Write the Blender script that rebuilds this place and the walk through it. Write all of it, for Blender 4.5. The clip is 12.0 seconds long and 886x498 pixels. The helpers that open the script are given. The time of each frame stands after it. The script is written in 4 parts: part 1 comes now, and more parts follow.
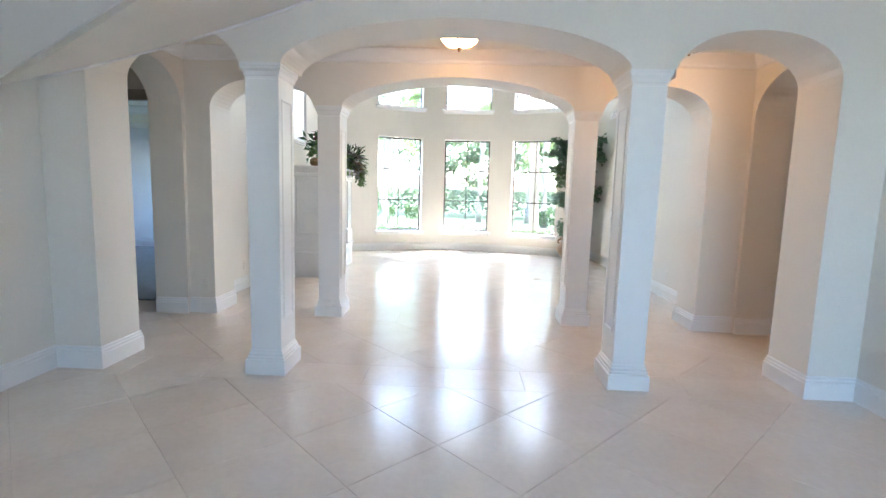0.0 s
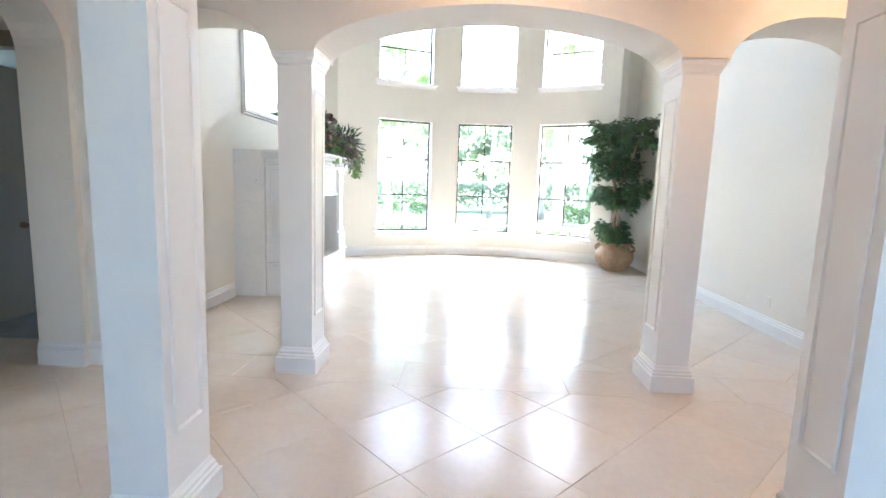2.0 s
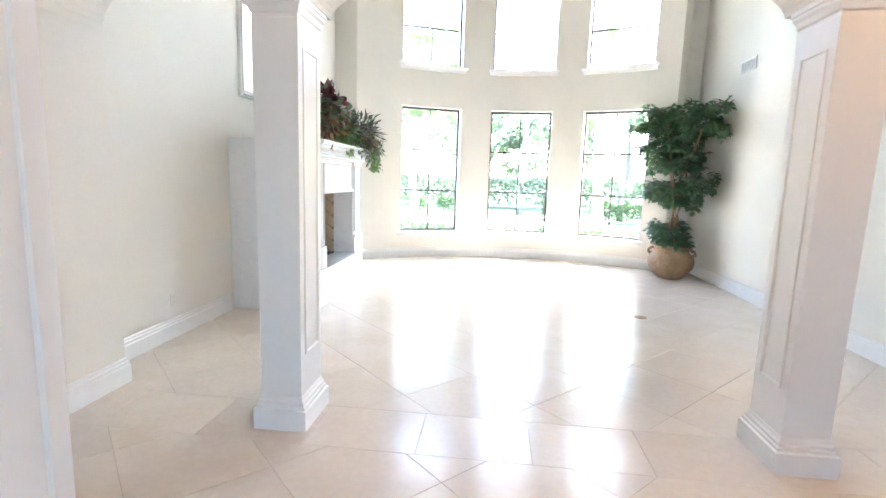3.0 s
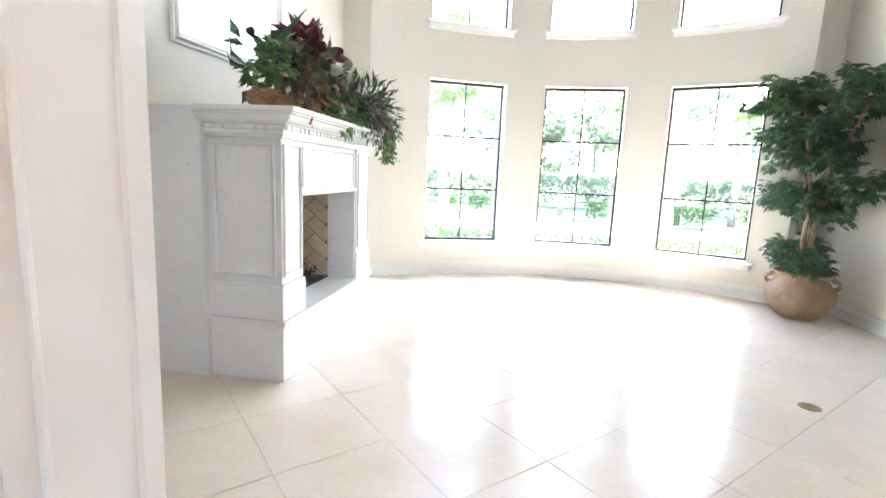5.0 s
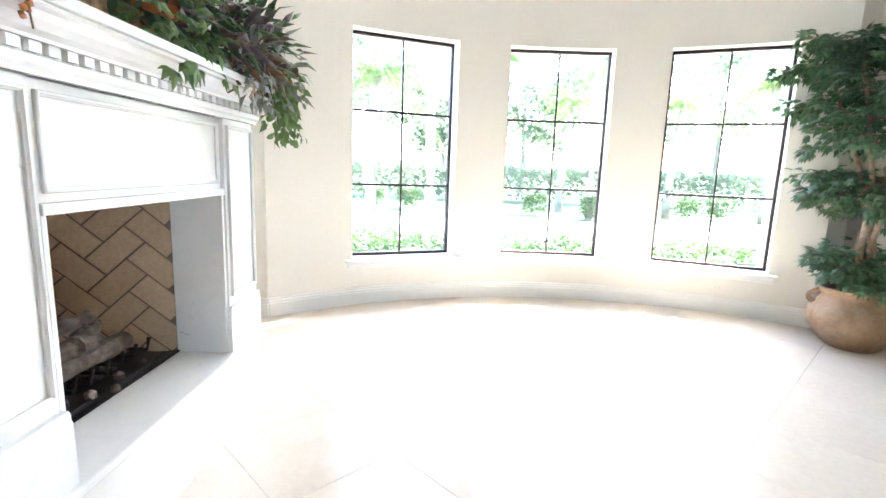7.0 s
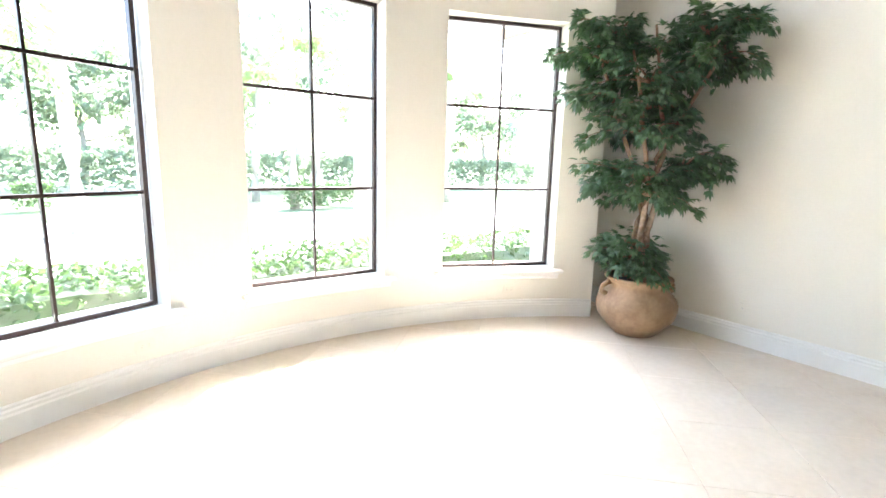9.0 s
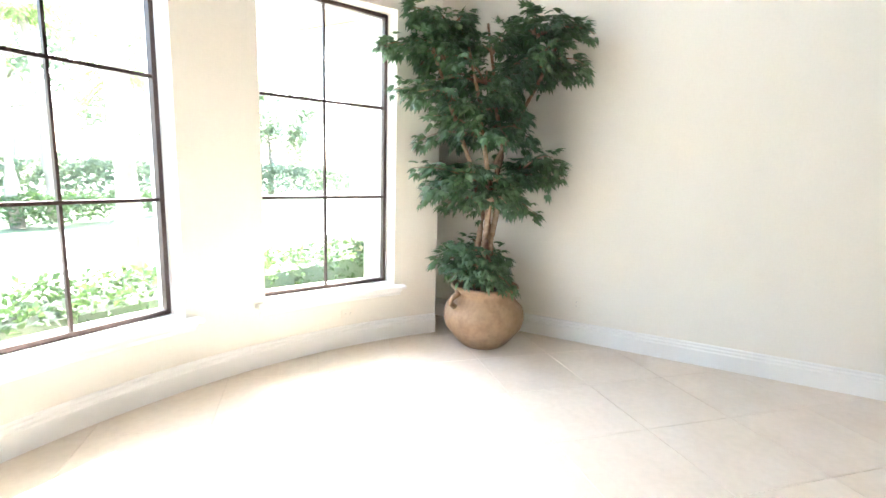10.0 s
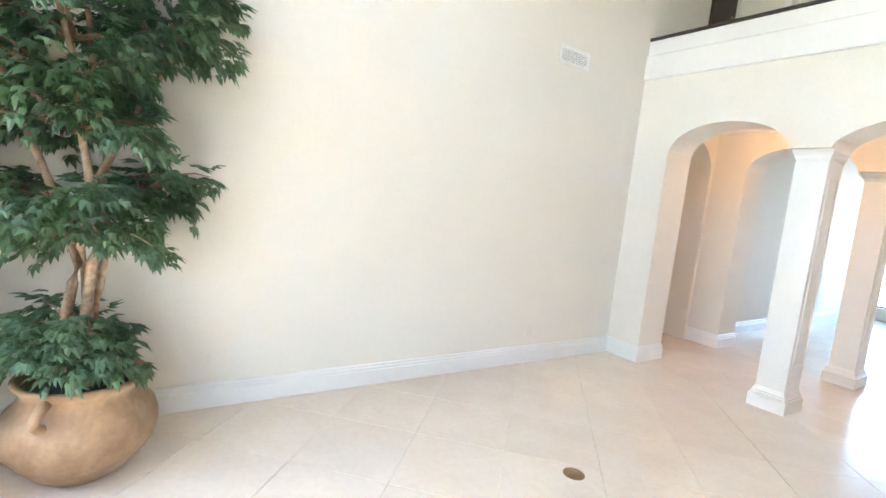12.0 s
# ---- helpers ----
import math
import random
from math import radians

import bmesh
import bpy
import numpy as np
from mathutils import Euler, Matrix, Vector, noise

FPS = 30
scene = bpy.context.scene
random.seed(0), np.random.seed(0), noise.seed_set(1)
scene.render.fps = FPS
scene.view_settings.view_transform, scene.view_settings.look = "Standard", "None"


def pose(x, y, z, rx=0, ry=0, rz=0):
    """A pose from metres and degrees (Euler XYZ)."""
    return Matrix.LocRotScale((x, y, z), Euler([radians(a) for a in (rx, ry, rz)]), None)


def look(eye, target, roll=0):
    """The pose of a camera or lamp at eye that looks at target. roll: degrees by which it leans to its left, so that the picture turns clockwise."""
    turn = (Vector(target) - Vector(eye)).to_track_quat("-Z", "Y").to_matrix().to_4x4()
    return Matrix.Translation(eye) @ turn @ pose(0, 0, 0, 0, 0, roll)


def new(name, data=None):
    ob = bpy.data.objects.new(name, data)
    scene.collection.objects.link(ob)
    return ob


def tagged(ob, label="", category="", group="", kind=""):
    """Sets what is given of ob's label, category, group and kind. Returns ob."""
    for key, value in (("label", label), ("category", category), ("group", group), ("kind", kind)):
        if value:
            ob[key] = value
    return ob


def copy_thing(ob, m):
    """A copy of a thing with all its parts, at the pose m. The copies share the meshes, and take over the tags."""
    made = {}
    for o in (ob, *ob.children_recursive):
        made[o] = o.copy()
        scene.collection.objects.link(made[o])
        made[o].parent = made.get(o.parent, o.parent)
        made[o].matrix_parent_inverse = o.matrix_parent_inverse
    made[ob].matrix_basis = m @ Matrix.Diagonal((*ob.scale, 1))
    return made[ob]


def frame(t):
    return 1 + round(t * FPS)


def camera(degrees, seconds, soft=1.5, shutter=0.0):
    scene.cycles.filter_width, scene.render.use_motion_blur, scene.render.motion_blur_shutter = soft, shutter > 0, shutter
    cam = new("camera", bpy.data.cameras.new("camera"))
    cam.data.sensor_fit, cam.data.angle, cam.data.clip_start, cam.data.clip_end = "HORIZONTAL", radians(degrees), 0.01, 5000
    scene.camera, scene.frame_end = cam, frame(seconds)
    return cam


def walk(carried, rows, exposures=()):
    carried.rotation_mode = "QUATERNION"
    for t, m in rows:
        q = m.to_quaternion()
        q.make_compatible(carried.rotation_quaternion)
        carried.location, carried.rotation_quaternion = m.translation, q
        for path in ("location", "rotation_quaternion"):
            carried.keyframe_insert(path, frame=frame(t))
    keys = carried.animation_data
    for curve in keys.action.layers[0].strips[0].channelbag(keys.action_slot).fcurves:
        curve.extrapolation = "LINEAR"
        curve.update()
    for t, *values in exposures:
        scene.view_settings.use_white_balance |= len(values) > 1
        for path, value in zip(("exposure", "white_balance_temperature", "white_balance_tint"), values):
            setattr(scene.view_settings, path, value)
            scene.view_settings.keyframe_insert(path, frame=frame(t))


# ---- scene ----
cam = camera(85.6, 12.0)
PATH = [
    (0, (0.016, -0.104, 1.428), (-0.06, 1.88, 1.188), 1.6),
    (0.5, (-0.051, 0.313, 1.448), (-0.107, 2.297, 1.205), 1.8),
    (1, (-0.113, 0.786, 1.441), (-0.166, 2.77, 1.192), 1.9),
    (1.5, (-0.181, 1.271, 1.436), (-0.242, 3.253, 1.178), 1.9),
    (2, (-0.222, 1.721, 1.425), (-0.315, 3.701, 1.158), 1.9),
    (2.5, (-0.265, 2.214, 1.409), (-0.415, 4.189, 1.135), 1.8),
    (3, (-0.31, 2.676, 1.418), (-0.517, 4.644, 1.127), 1.8),
    (3.5, (-0.343, 3.12, 1.478), (-0.611, 5.075, 1.153), 2.1),
    (5.3, (-0.675, 4.856, 1.409), (-1.001, 6.804, 1.096), 2.5),
    (5.5, (-0.71, 5.031, 1.422), (-1.025, 6.98, 1.104), 2.4),
    (6, (-0.829, 5.498, 1.403), (-1.085, 7.455, 1.079), 2.4),
    (6.5, (-0.917, 5.948, 1.37), (-1.092, 7.913, 1.043), 2.2),
    (8.5, (-1.363, 7.722, 1.444), (-0.514, 9.493, 1.068), 1.9),
    (9, (-1.323, 8.111, 1.436), (-0.155, 9.694, 1.076), 1.6),
    (9.5, (-1.24, 8.44, 1.407), (0.226, 9.759, 1.077), 1.8),
    (10, (-1.126, 8.789, 1.407), (0.604, 9.743, 1.096), 1.7),
    (10.5, (-1.098, 9.174, 1.38), (0.837, 9.601, 1.111), 1.8),
    (11, (-0.884, 9.494, 1.375), (1.098, 9.354, 1.149), 2.6),
    (11.5, (-0.613, 9.859, 1.542), (1.241, 9.164, 1.262), 3.8),
    (12, (-0.436, 10.206, 1.582), (1.211, 9.092, 1.361), 6.1),
]
EXPOSURES = [(0, 4.45, 5650, 10), (0.5, 4.65, 5700, 10), (2.0, 4.75, 5600, 10), (3.5, 4.85, 5650, 10), (5.5, 4.8, 5700, 10), (6.5, 4.74, 5700, 10), (9.0, 4.74, 6050, 10), (10.5, 4.8, 6150, 10), (12.0, 4.9, 6000, 10)]
walk(cam, [(t, look(eye, target, roll)) for t, eye, target, roll in PATH], EXPOSURES)

# ---- light ----
SUN_EL, SUN_AZ = 48.0, -43.0          # degrees; azimuth from +y towards -x
world = bpy.data.worlds.new("sky_world")
scene.world = world
world.use_nodes = True
wn = world.node_tree
wn.nodes.clear()
w_out = wn.nodes.new("ShaderNodeOutputWorld")
w_bg = wn.nodes.new("ShaderNodeBackground")
w_sky = wn.nodes.new("ShaderNodeTexSky")
w_sky.sky_type = "NISHITA"
w_sky.sun_disc = False
w_sky.sun_elevation = radians(SUN_EL)
w_sky.sun_rotation = radians(-SUN_AZ)
w_sky.dust_density = 3.0
w_bg.inputs["Strength"].default_value = 0.15
wn.links.new(w_sky.outputs[0], w_bg.inputs[0])
wn.links.new(w_bg.outputs[0], w_out.inputs[0])

sun = new("sun", bpy.data.lights.new("sun", "SUN"))
sun.data.energy, sun.data.angle, sun.data.color = 2.0, radians(0.6), (1.0, 0.95, 0.86)
sun_way = Vector((-math.sin(radians(SUN_AZ)) * math.cos(radians(SUN_EL)), math.cos(radians(SUN_AZ)) * math.cos(radians(SUN_EL)), math.sin(radians(SUN_EL))))
sun.matrix_world = look(sun_way * 40, (0, 0, 0))


# ---- plan, in metres ----
XL, XR = -3.0, 2.95                 # great room side walls
FXL, FXR = -3.08, 2.9               # foyer side walls
YA0, YA1 = 3.34, 3.78               # first arcade
YB0, YB1 = 5.05, 5.49               # second arcade
CLX, CRX = -1.435, 1.305             # column axes
JL, JR = -2.72, 2.55                # arch jambs at the side walls
SPRING, TOPZ = 2.30, 6.0
BX, BY, BR = 0.09, 7.55, 4.07       # bow wall circle, inner radius
BT = 0.36
BG = 4.21                           # radius of the window panes
Y_SOUTH = -2.6
VC = 2.87                           # lower ceiling over the arcades
WIN_A = (-22.8, 0.0, 22.8)          # window directions in the bow, degrees
WIN_HALF = math.degrees(math.asin(0.548 / 4.14))
LZ0, LZ1, UZ0, UZ1 = 0.465, 2.655, 3.36, 5.3


# ---- materials ----
def mat(name, rgb, rough=0.6, metal=0.0, grain=0.0, grain_scale=40.0, stain=0.0, stain_scale=1.5, bump=0.0, bump_scale=200.0, spec=0.5, island=0.0, objvar=0.0, coat=0.0, trans=0.0, rgb2=None):
    """A surface with grain, larger stains, relief and piece-to-piece variation."""
    m = bpy.data.materials.new(name)
    m.use_nodes = True
    nt = m.node_tree
    n, l = nt.nodes, nt.links
    b = n["Principled BSDF"]
    b.inputs["Roughness"].default_value = rough
    b.inputs["Metallic"].default_value = metal
    b.inputs["Specular IOR Level"].default_value = spec
    b.inputs["Coat Weight"].default_value = coat
    b.inputs["Coat Roughness"].default_value = 0.08
    b.inputs["Transmission Weight"].default_value = trans
    b.inputs["Base Color"].default_value = (*rgb, 1)
    co = n.new("ShaderNodeTexCoord").outputs["Object"]
    col = None

    def noise_tex(scale, detail=5.0):
        t = n.new("ShaderNodeTexNoise")
        t.inputs["Scale"].default_value, t.inputs["Detail"].default_value = scale, detail
        l.new(co, t.inputs["Vector"])
        return t.outputs["Fac"]

    def mix(fac, a, c):
        x = n.new("ShaderNodeMix")
        x.data_type = "RGBA"
        l.new(fac, x.inputs["Factor"])
        for v, k in ((a, 6), (c, 7)):
            if isinstance(v, tuple):
                x.inputs[k].default_value = (*v, 1)
            else:
                l.new(v, x.inputs[k])
        return x.outputs[2]

    def span(v, lo, hi, a=0.3, z=0.7):
        r = n.new("ShaderNodeMapRange")
        r.inputs[1].default_value, r.inputs[2].default_value, r.inputs[3].default_value, r.inputs[4].default_value = a, z, lo, hi
        l.new(v, r.inputs[0])
        return r.outputs[0]

    def shade(c, f):
        return tuple(min(1.0, v * f) for v in c)

    base = rgb
    if rgb2:
        col = mix(span(noise_tex(stain_scale * 2.2), 0, 1, 0.38, 0.62), rgb, rgb2)
        base = col
    if stain:
        dark = mix(span(noise_tex(stain_scale), 0, 1), shade(rgb, 1 - stain), shade(rgb, 1 + stain * 0.5))
        if rgb2:
            x = n.new("ShaderNodeMix")
            x.data_type = "RGBA"
            x.inputs["Factor"].default_value = 0.5
            l.new(col, x.inputs[6])
            l.new(dark, x.inputs[7])
            col = x.outputs[2]
        else:
            col = dark
    if grain:
        h = n.new("ShaderNodeHueSaturation")
        l.new(span(noise_tex(grain_scale, 8.0), 1 - grain, 1 + grain), h.inputs["Value"])
        if col is None:
            h.inputs["Color"].default_value = (*rgb, 1)
        else:
            l.new(col, h.inputs["Color"])
        col = h.outputs[0]
    for amount, node, out in ((island, "ShaderNodeNewGeometry", "Random Per Island"), (objvar, "ShaderNodeObjectInfo", "Random")):
        if amount:
            h = n.new("ShaderNodeHueSaturation")
            l.new(span(n.new(node).outputs[out], 1 - amount, 1 + amount, 0, 1), h.inputs["Value"])
            if col is None:
                h.inputs["Color"].default_value = (*rgb, 1)
            else:
                l.new(col, h.inputs["Color"])
            col = h.outputs[0]
    if col is not None:
        l.new(col, b.inputs["Base Color"])
    if stain > 0.03 or grain > 0.03:
        l.new(span(noise_tex(stain_scale * 3), max(0.02, rough * 0.8), min(1, rough * 1.2)), b.inputs["Roughness"])
    if bump:
        bp = n.new("ShaderNodeBump")
        bp.inputs["Strength"].default_value, bp.inputs["Distance"].default_value = bump, 0.004
        l.new(noise_tex(bump_scale, 4.0), bp.inputs["Height"])
        l.new(bp.outputs[0], b.inputs["Normal"])
    return m


M_WALL = mat("cream_wall_paint", (0.80, 0.76, 0.685), 0.62, grain=0.015, grain_scale=60, stain=0.025, stain_scale=0.9, bump=0.12, bump_scale=260)
M_CEIL = mat("warm_white_ceiling_paint", (0.84, 0.80, 0.72), 0.7, stain=0.02, bump=0.1, bump_scale=180)
M_TRIM = mat("white_gloss_trim_paint", (0.83, 0.82, 0.80), 0.33, grain=0.008, grain_scale=14, bump=0.03, bump_scale=90)
M_TILE = mat("honed_cream_limestone", (0.745, 0.65, 0.55), 0.2, grain=0.03, grain_scale=24, stain=0.07, stain_scale=1.6, bump=0.05, bump_scale=14, objvar=0.022, rgb2=(0.785, 0.71, 0.625))
M_GROUT = mat("sandy_grout", (0.70, 0.62, 0.54), 0.85, grain=0.1, grain_scale=120, stain=0.15, stain_scale=2)
M_BRONZE = mat("dark_bronze_window_steel", (0.06, 0.04, 0.035), 0.42, 0.6, grain=0.1, grain_scale=80)
M_BLACK = mat("blackened_iron", (0.02, 0.02, 0.02), 0.6, 0.4, grain=0.2, grain_scale=90, bump=0.4, bump_scale=120)
M_DOOR = mat("taupe_painted_door", (0.42, 0.37, 0.29), 0.4, stain=0.03, bump=0.03)
M_CARPET = mat("grey_cut_pile_carpet", (0.40, 0.40, 0.40), 0.95, grain=0.18, grain_scale=160, stain=0.1, stain_scale=4, bump=0.8, bump_scale=320)
M_BEDWALL = mat("pale_grey_wall_paint", (0.70, 0.69, 0.70), 0.6, stain=0.02, bump=0.1)
M_BRICK = mat("buff_firebrick", (0.52, 0.39, 0.27), 0.85, grain=0.1, grain_scale=60, stain=0.12, stain_scale=5, bump=0.4, bump_scale=90, objvar=0.1)
M_MORTAR = mat("grey_fire_mortar", (0.17, 0.14, 0.12), 0.9, grain=0.1)
M_LOG = mat("charred_ceramic_log", (0.16, 0.13, 0.11), 0.9, grain=0.4, grain_scale=30, stain=0.5, stain_scale=9, bump=0.8, bump_scale=50)
M_TERRA = mat("weathered_terracotta", (0.27, 0.165, 0.09), 0.55, grain=0.1, grain_scale=30, stain=0.28, stain_scale=3.5, bump=0.3, bump_scale=50, rgb2=(0.39, 0.265, 0.155))
M_BARK = mat("pale_peeling_bark", (0.30, 0.19, 0.12), 0.8, grain=0.3, grain_scale=35, stain=0.3, stain_scale=12, bump=0.7, bump_scale=60, rgb2=(0.44, 0.34, 0.26))
M_FICUS = mat("dark_green_leaves", (0.08, 0.15, 0.062), 0.36, island=0.5, spec=0.6, stain=0.3, stain_scale=2.5, rgb2=(0.105, 0.185, 0.15))
M_FERN = mat("fern_green_leaves", (0.12, 0.20, 0.065), 0.45, island=0.4)
M_IVY = mat("deep_green_leaves", (0.07, 0.14, 0.055), 0.4, island=0.4)
M_BURG = mat("burgundy_leaves", (0.098, 0.016, 0.026), 0.45, island=0.5)
M_BROWN = mat("bronze_brown_leaves", (0.17, 0.11, 0.062), 0.55, island=0.5)
M_SILVER = mat("silver_grey_leaves", (0.286, 0.299, 0.26), 0.6, island=0.4)
M_BERRY = mat("ochre_berries", (0.30, 0.12, 0.03), 0.5, island=0.5)
M_OLIVE = mat("grey_olive_leaves", (0.16, 0.175, 0.11), 0.55, island=0.45)
M_PLUM = mat("dusky_plum_leaves", (0.15, 0.115, 0.125), 0.5, island=0.5)
M_BASKET = mat("brown_woven_basket", (0.30, 0.18, 0.09), 0.85, grain=0.4, grain_scale=60, stain=0.3, stain_scale=12, bump=1.0, bump_scale=70)
M_SOIL = mat("dark_moss_soil", (0.05, 0.04, 0.03), 0.95, grain=0.3, bump=0.8, bump_scale=60)
M_BRASS = mat("aged_brass", (0.30, 0.20, 0.11), 0.42, 0.85, grain=0.1, stain=0.15, stain_scale=20)
M_PLATE = mat("ivory_switch_plastic", (0.78, 0.74, 0.66), 0.35)
M_SLOT = mat("grey_vent_shadow", (0.30, 0.31, 0.33), 0.6, grain=0.05)
M_RAIL = mat("dark_stained_handrail", (0.03, 0.018, 0.012), 0.35, grain=0.2, grain_scale=40)
M_STUCCO = mat("pale_yellow_stucco", (0.72, 0.62, 0.38), 0.85, grain=0.05, stain=0.06, bump=0.6, bump_scale=90)
M_ROOF = mat("clay_roof_tile", (0.34, 0.20, 0.13), 0.8, grain=0.2, stain=0.2)
M_GRASS = mat("lawn_grass", (0.07, 0.10, 0.04), 0.9, grain=0.35, grain_scale=8, stain=0.3, stain_scale=0.5, bump=1.0, bump_scale=60)
M_PAVE = mat("sunlit_concrete_drive", (0.48, 0.46, 0.43), 0.85, grain=0.06, grain_scale=12, stain=0.12, stain_scale=0.6, bump=0.3)
M_HEDGE = mat("clipped_hedge_leaves", (0.055, 0.10, 0.03), 0.55, island=0.3, stain=0.3, stain_scale=1.5)
M_TREE = mat("tree_leaves", (0.11, 0.14, 0.095), 0.6, island=0.25)
M_PALM = mat("palm_frond_leaves", (0.10, 0.15, 0.05), 0.5, island=0.4)
M_TRUNK = mat("grey_palm_trunk", (0.30, 0.26, 0.21), 0.9, grain=0.2, grain_scale=20, stain=0.3, stain_scale=4, bump=0.8, bump_scale=30)


def marble():
    m = mat("white_veined_marble", (0.78, 0.78, 0.79), 0.2, stain=0.05, stain_scale=2.5, coat=0.15)
    nt = m.node_tree
    b = nt.nodes["Principled BSDF"]
    co = nt.nodes.new("ShaderNodeTexCoord").outputs["Object"]
    w = nt.nodes.new("ShaderNodeTexNoise")
    w.inputs["Scale"].default_value, w.inputs["Detail"].default_value, w.inputs["Distortion"].default_value = 4.5, 10.0, 0.7
    nt.links.new(co, w.inputs["Vector"])
    r = nt.nodes.new("ShaderNodeValToRGB")
    e = r.color_ramp.elements
    e[0].position, e[0].color = 0.46, (0.80, 0.80, 0.80, 1)
    e[1].position, e[1].color = 0.54, (0.79, 0.79, 0.795, 1)
    v = e.new(0.50)
    v.color = (0.765, 0.77, 0.78, 1)
    flecks = nt.nodes.new("ShaderNodeTexNoise")
    flecks.inputs["Scale"].default_value, flecks.inputs["Detail"].default_value, flecks.inputs["Distortion"].default_value = 7.0, 6.0, 1.2
    nt.links.new(co, flecks.inputs["Vector"])
    mark = nt.nodes.new("ShaderNodeMapRange")
    for k, value in ((1, 0.70), (2, 0.76), (3, 0.0), (4, 0.55)):
        mark.inputs[k].default_value = value
    nt.links.new(flecks.outputs["Fac"], mark.inputs[0])
    spots = nt.nodes.new("ShaderNodeMix")
    spots.data_type = "RGBA"
    spots.inputs[7].default_value = (0.42, 0.43, 0.45, 1)
    nt.links.new(mark.outputs[0], spots.inputs["Factor"])
    nt.links.new(r.outputs[0], spots.inputs[6])
    nt.links.new(w.outputs["Fac"], r.inputs[0])
    nt.links.new(spots.outputs[2], b.inputs["Base Color"])
    return m


M_MARBLE = marble()


def glass():
    m = bpy.data.materials.new("clear_window_glass")
    m.use_nodes = True
    n, l = m.node_tree.nodes, m.node_tree.links
    n.clear()
    out, mixs, tr, gl, fr = (n.new("ShaderNode" + k) for k in ("OutputMaterial", "MixShader", "BsdfTransparent", "BsdfGlossy", "LayerWeight"))
    sharp = n.new("ShaderNodeMath")
    sharp.operation = "POWER"
    sharp.inputs[1].default_value = 4.0
    gain = n.new("ShaderNodeMath")
    gain.operation = "MULTIPLY_ADD"
    gain.inputs[1].default_value, gain.inputs[2].default_value = 0.7, 0.03
    fr.inputs["Blend"].default_value = 0.5
    gl.inputs["Roughness"].default_value = 0.02
    tr.inputs["Color"].default_value = (0.96, 0.98, 0.97, 1)
    l.new(fr.outputs["Facing"], sharp.inputs[0])
    l.new(sharp.outputs[0], gain.inputs[0])
    l.new(gain.outputs[0], mixs.inputs[0])
    l.new(tr.outputs[0], mixs.inputs[1])
    l.new(gl.outputs[0], mixs.inputs[2])
    l.new(mixs.outputs[0], out.inputs[0])
    return m


M_GLASS = glass()
M_MIRROR = mat("satin_blue_mirror", (0.80, 0.87, 0.95), 0.38, 1.0)


def glow(name, rgb, power):
    m = bpy.data.materials.new(name)
    m.use_nodes = True
    b = m.node_tree.nodes["Principled BSDF"]
    b.inputs["Base Color"].default_value = (0.85, 0.75, 0.6, 1)
    b.inputs["Roughness"].default_value = 0.3
    b.inputs["Emission Color"].default_value = (*rgb, 1)
    b.inputs["Emission Strength"].default_value = power
    return m


M_BOWL = glow("lit_alabaster_glass", (1.0, 0.52, 0.20), 1.5)
M_DOWN = glow("lit_downlight_lens", (1.0, 0.93, 0.82), 12.0)


def let_light_through(m, rgb, share):
    """Thin leaves pass some light to their shaded side."""
    n, l = m.node_tree.nodes, m.node_tree.links
    t, x = n.new("ShaderNodeBsdfTranslucent"), n.new("ShaderNodeMixShader")
    t.inputs["Color"].default_value = (*rgb, 1)
    x.inputs[0].default_value = share
    l.new(n["Principled BSDF"].outputs[0], x.inputs[1])
    l.new(t.outputs[0], x.inputs[2])
    l.new(x.outputs[0], n["Material Output"].inputs["Surface"])


for leaf_paint, tint, share in ((M_TREE, (0.26, 0.32, 0.20), 0.55), (M_PALM, (0.22, 0.30, 0.10), 0.5), (M_HEDGE, (0.10, 0.17, 0.05), 0.35), (M_FICUS, (0.14, 0.25, 0.09), 0.25), (M_FERN, (0.16, 0.26, 0.07), 0.3)):
    let_light_through(leaf_paint, tint, share)


# ---- mesh helpers ----
def link(name, bm, material, parent=None, label="", smooth=False):
    me = bpy.data.meshes.new(name)
    bm.to_mesh(me)
    bm.free()
    if smooth:
        me.shade_smooth()
    ob = new(name, me)
    for m in (material if isinstance(material, (list, tuple)) else [material]):
        me.materials.append(m)
    if parent is not None:
        ob.parent = parent
    if label:
        ob["label"] = label
    return ob


def part(name, bm, material, parent, label="", smooth=False):
    return link(name, bm, material, parent, label, smooth)


def raw(name, verts, faces, material, parent=None, label="", smooth=False):
    me = bpy.data.meshes.new(name)
    me.from_pydata([tuple(v) for v in verts], [], faces)
    me.validate()
    me.update()
    if smooth:
        me.shade_smooth()
    me.materials.append(material)
    ob = new(name, me)
    if parent is not None:
        ob.parent = parent
    if label:
        ob["label"] = label
    return ob


def thing(name, label, category, group="", kind="", at=(0, 0, 0), rz=0.0):
    ob = new(name)
    ob.matrix_world = pose(*at, 0, 0, rz)
    return tagged(ob, label, category, group, kind)


def box(x0, x1, y0, y1, z0, z1, bevel=0.0, bm=None):
    bm = bm or bmesh.new()
    made = bmesh.ops.create_cube(bm, size=1.0, matrix=Matrix.Translation(((x0 + x1) / 2, (y0 + y1) / 2, (z0 + z1) / 2)) @ Matrix.Diagonal((x1 - x0, y1 - y0, z1 - z0, 1)))
    if bevel:
        edges = list({e for v in made["verts"] for e in v.link_edges})
        bmesh.ops.bevel(bm, geom=edges, offset=bevel, segments=2, affect="EDGES", profile=0.6)
    return bm


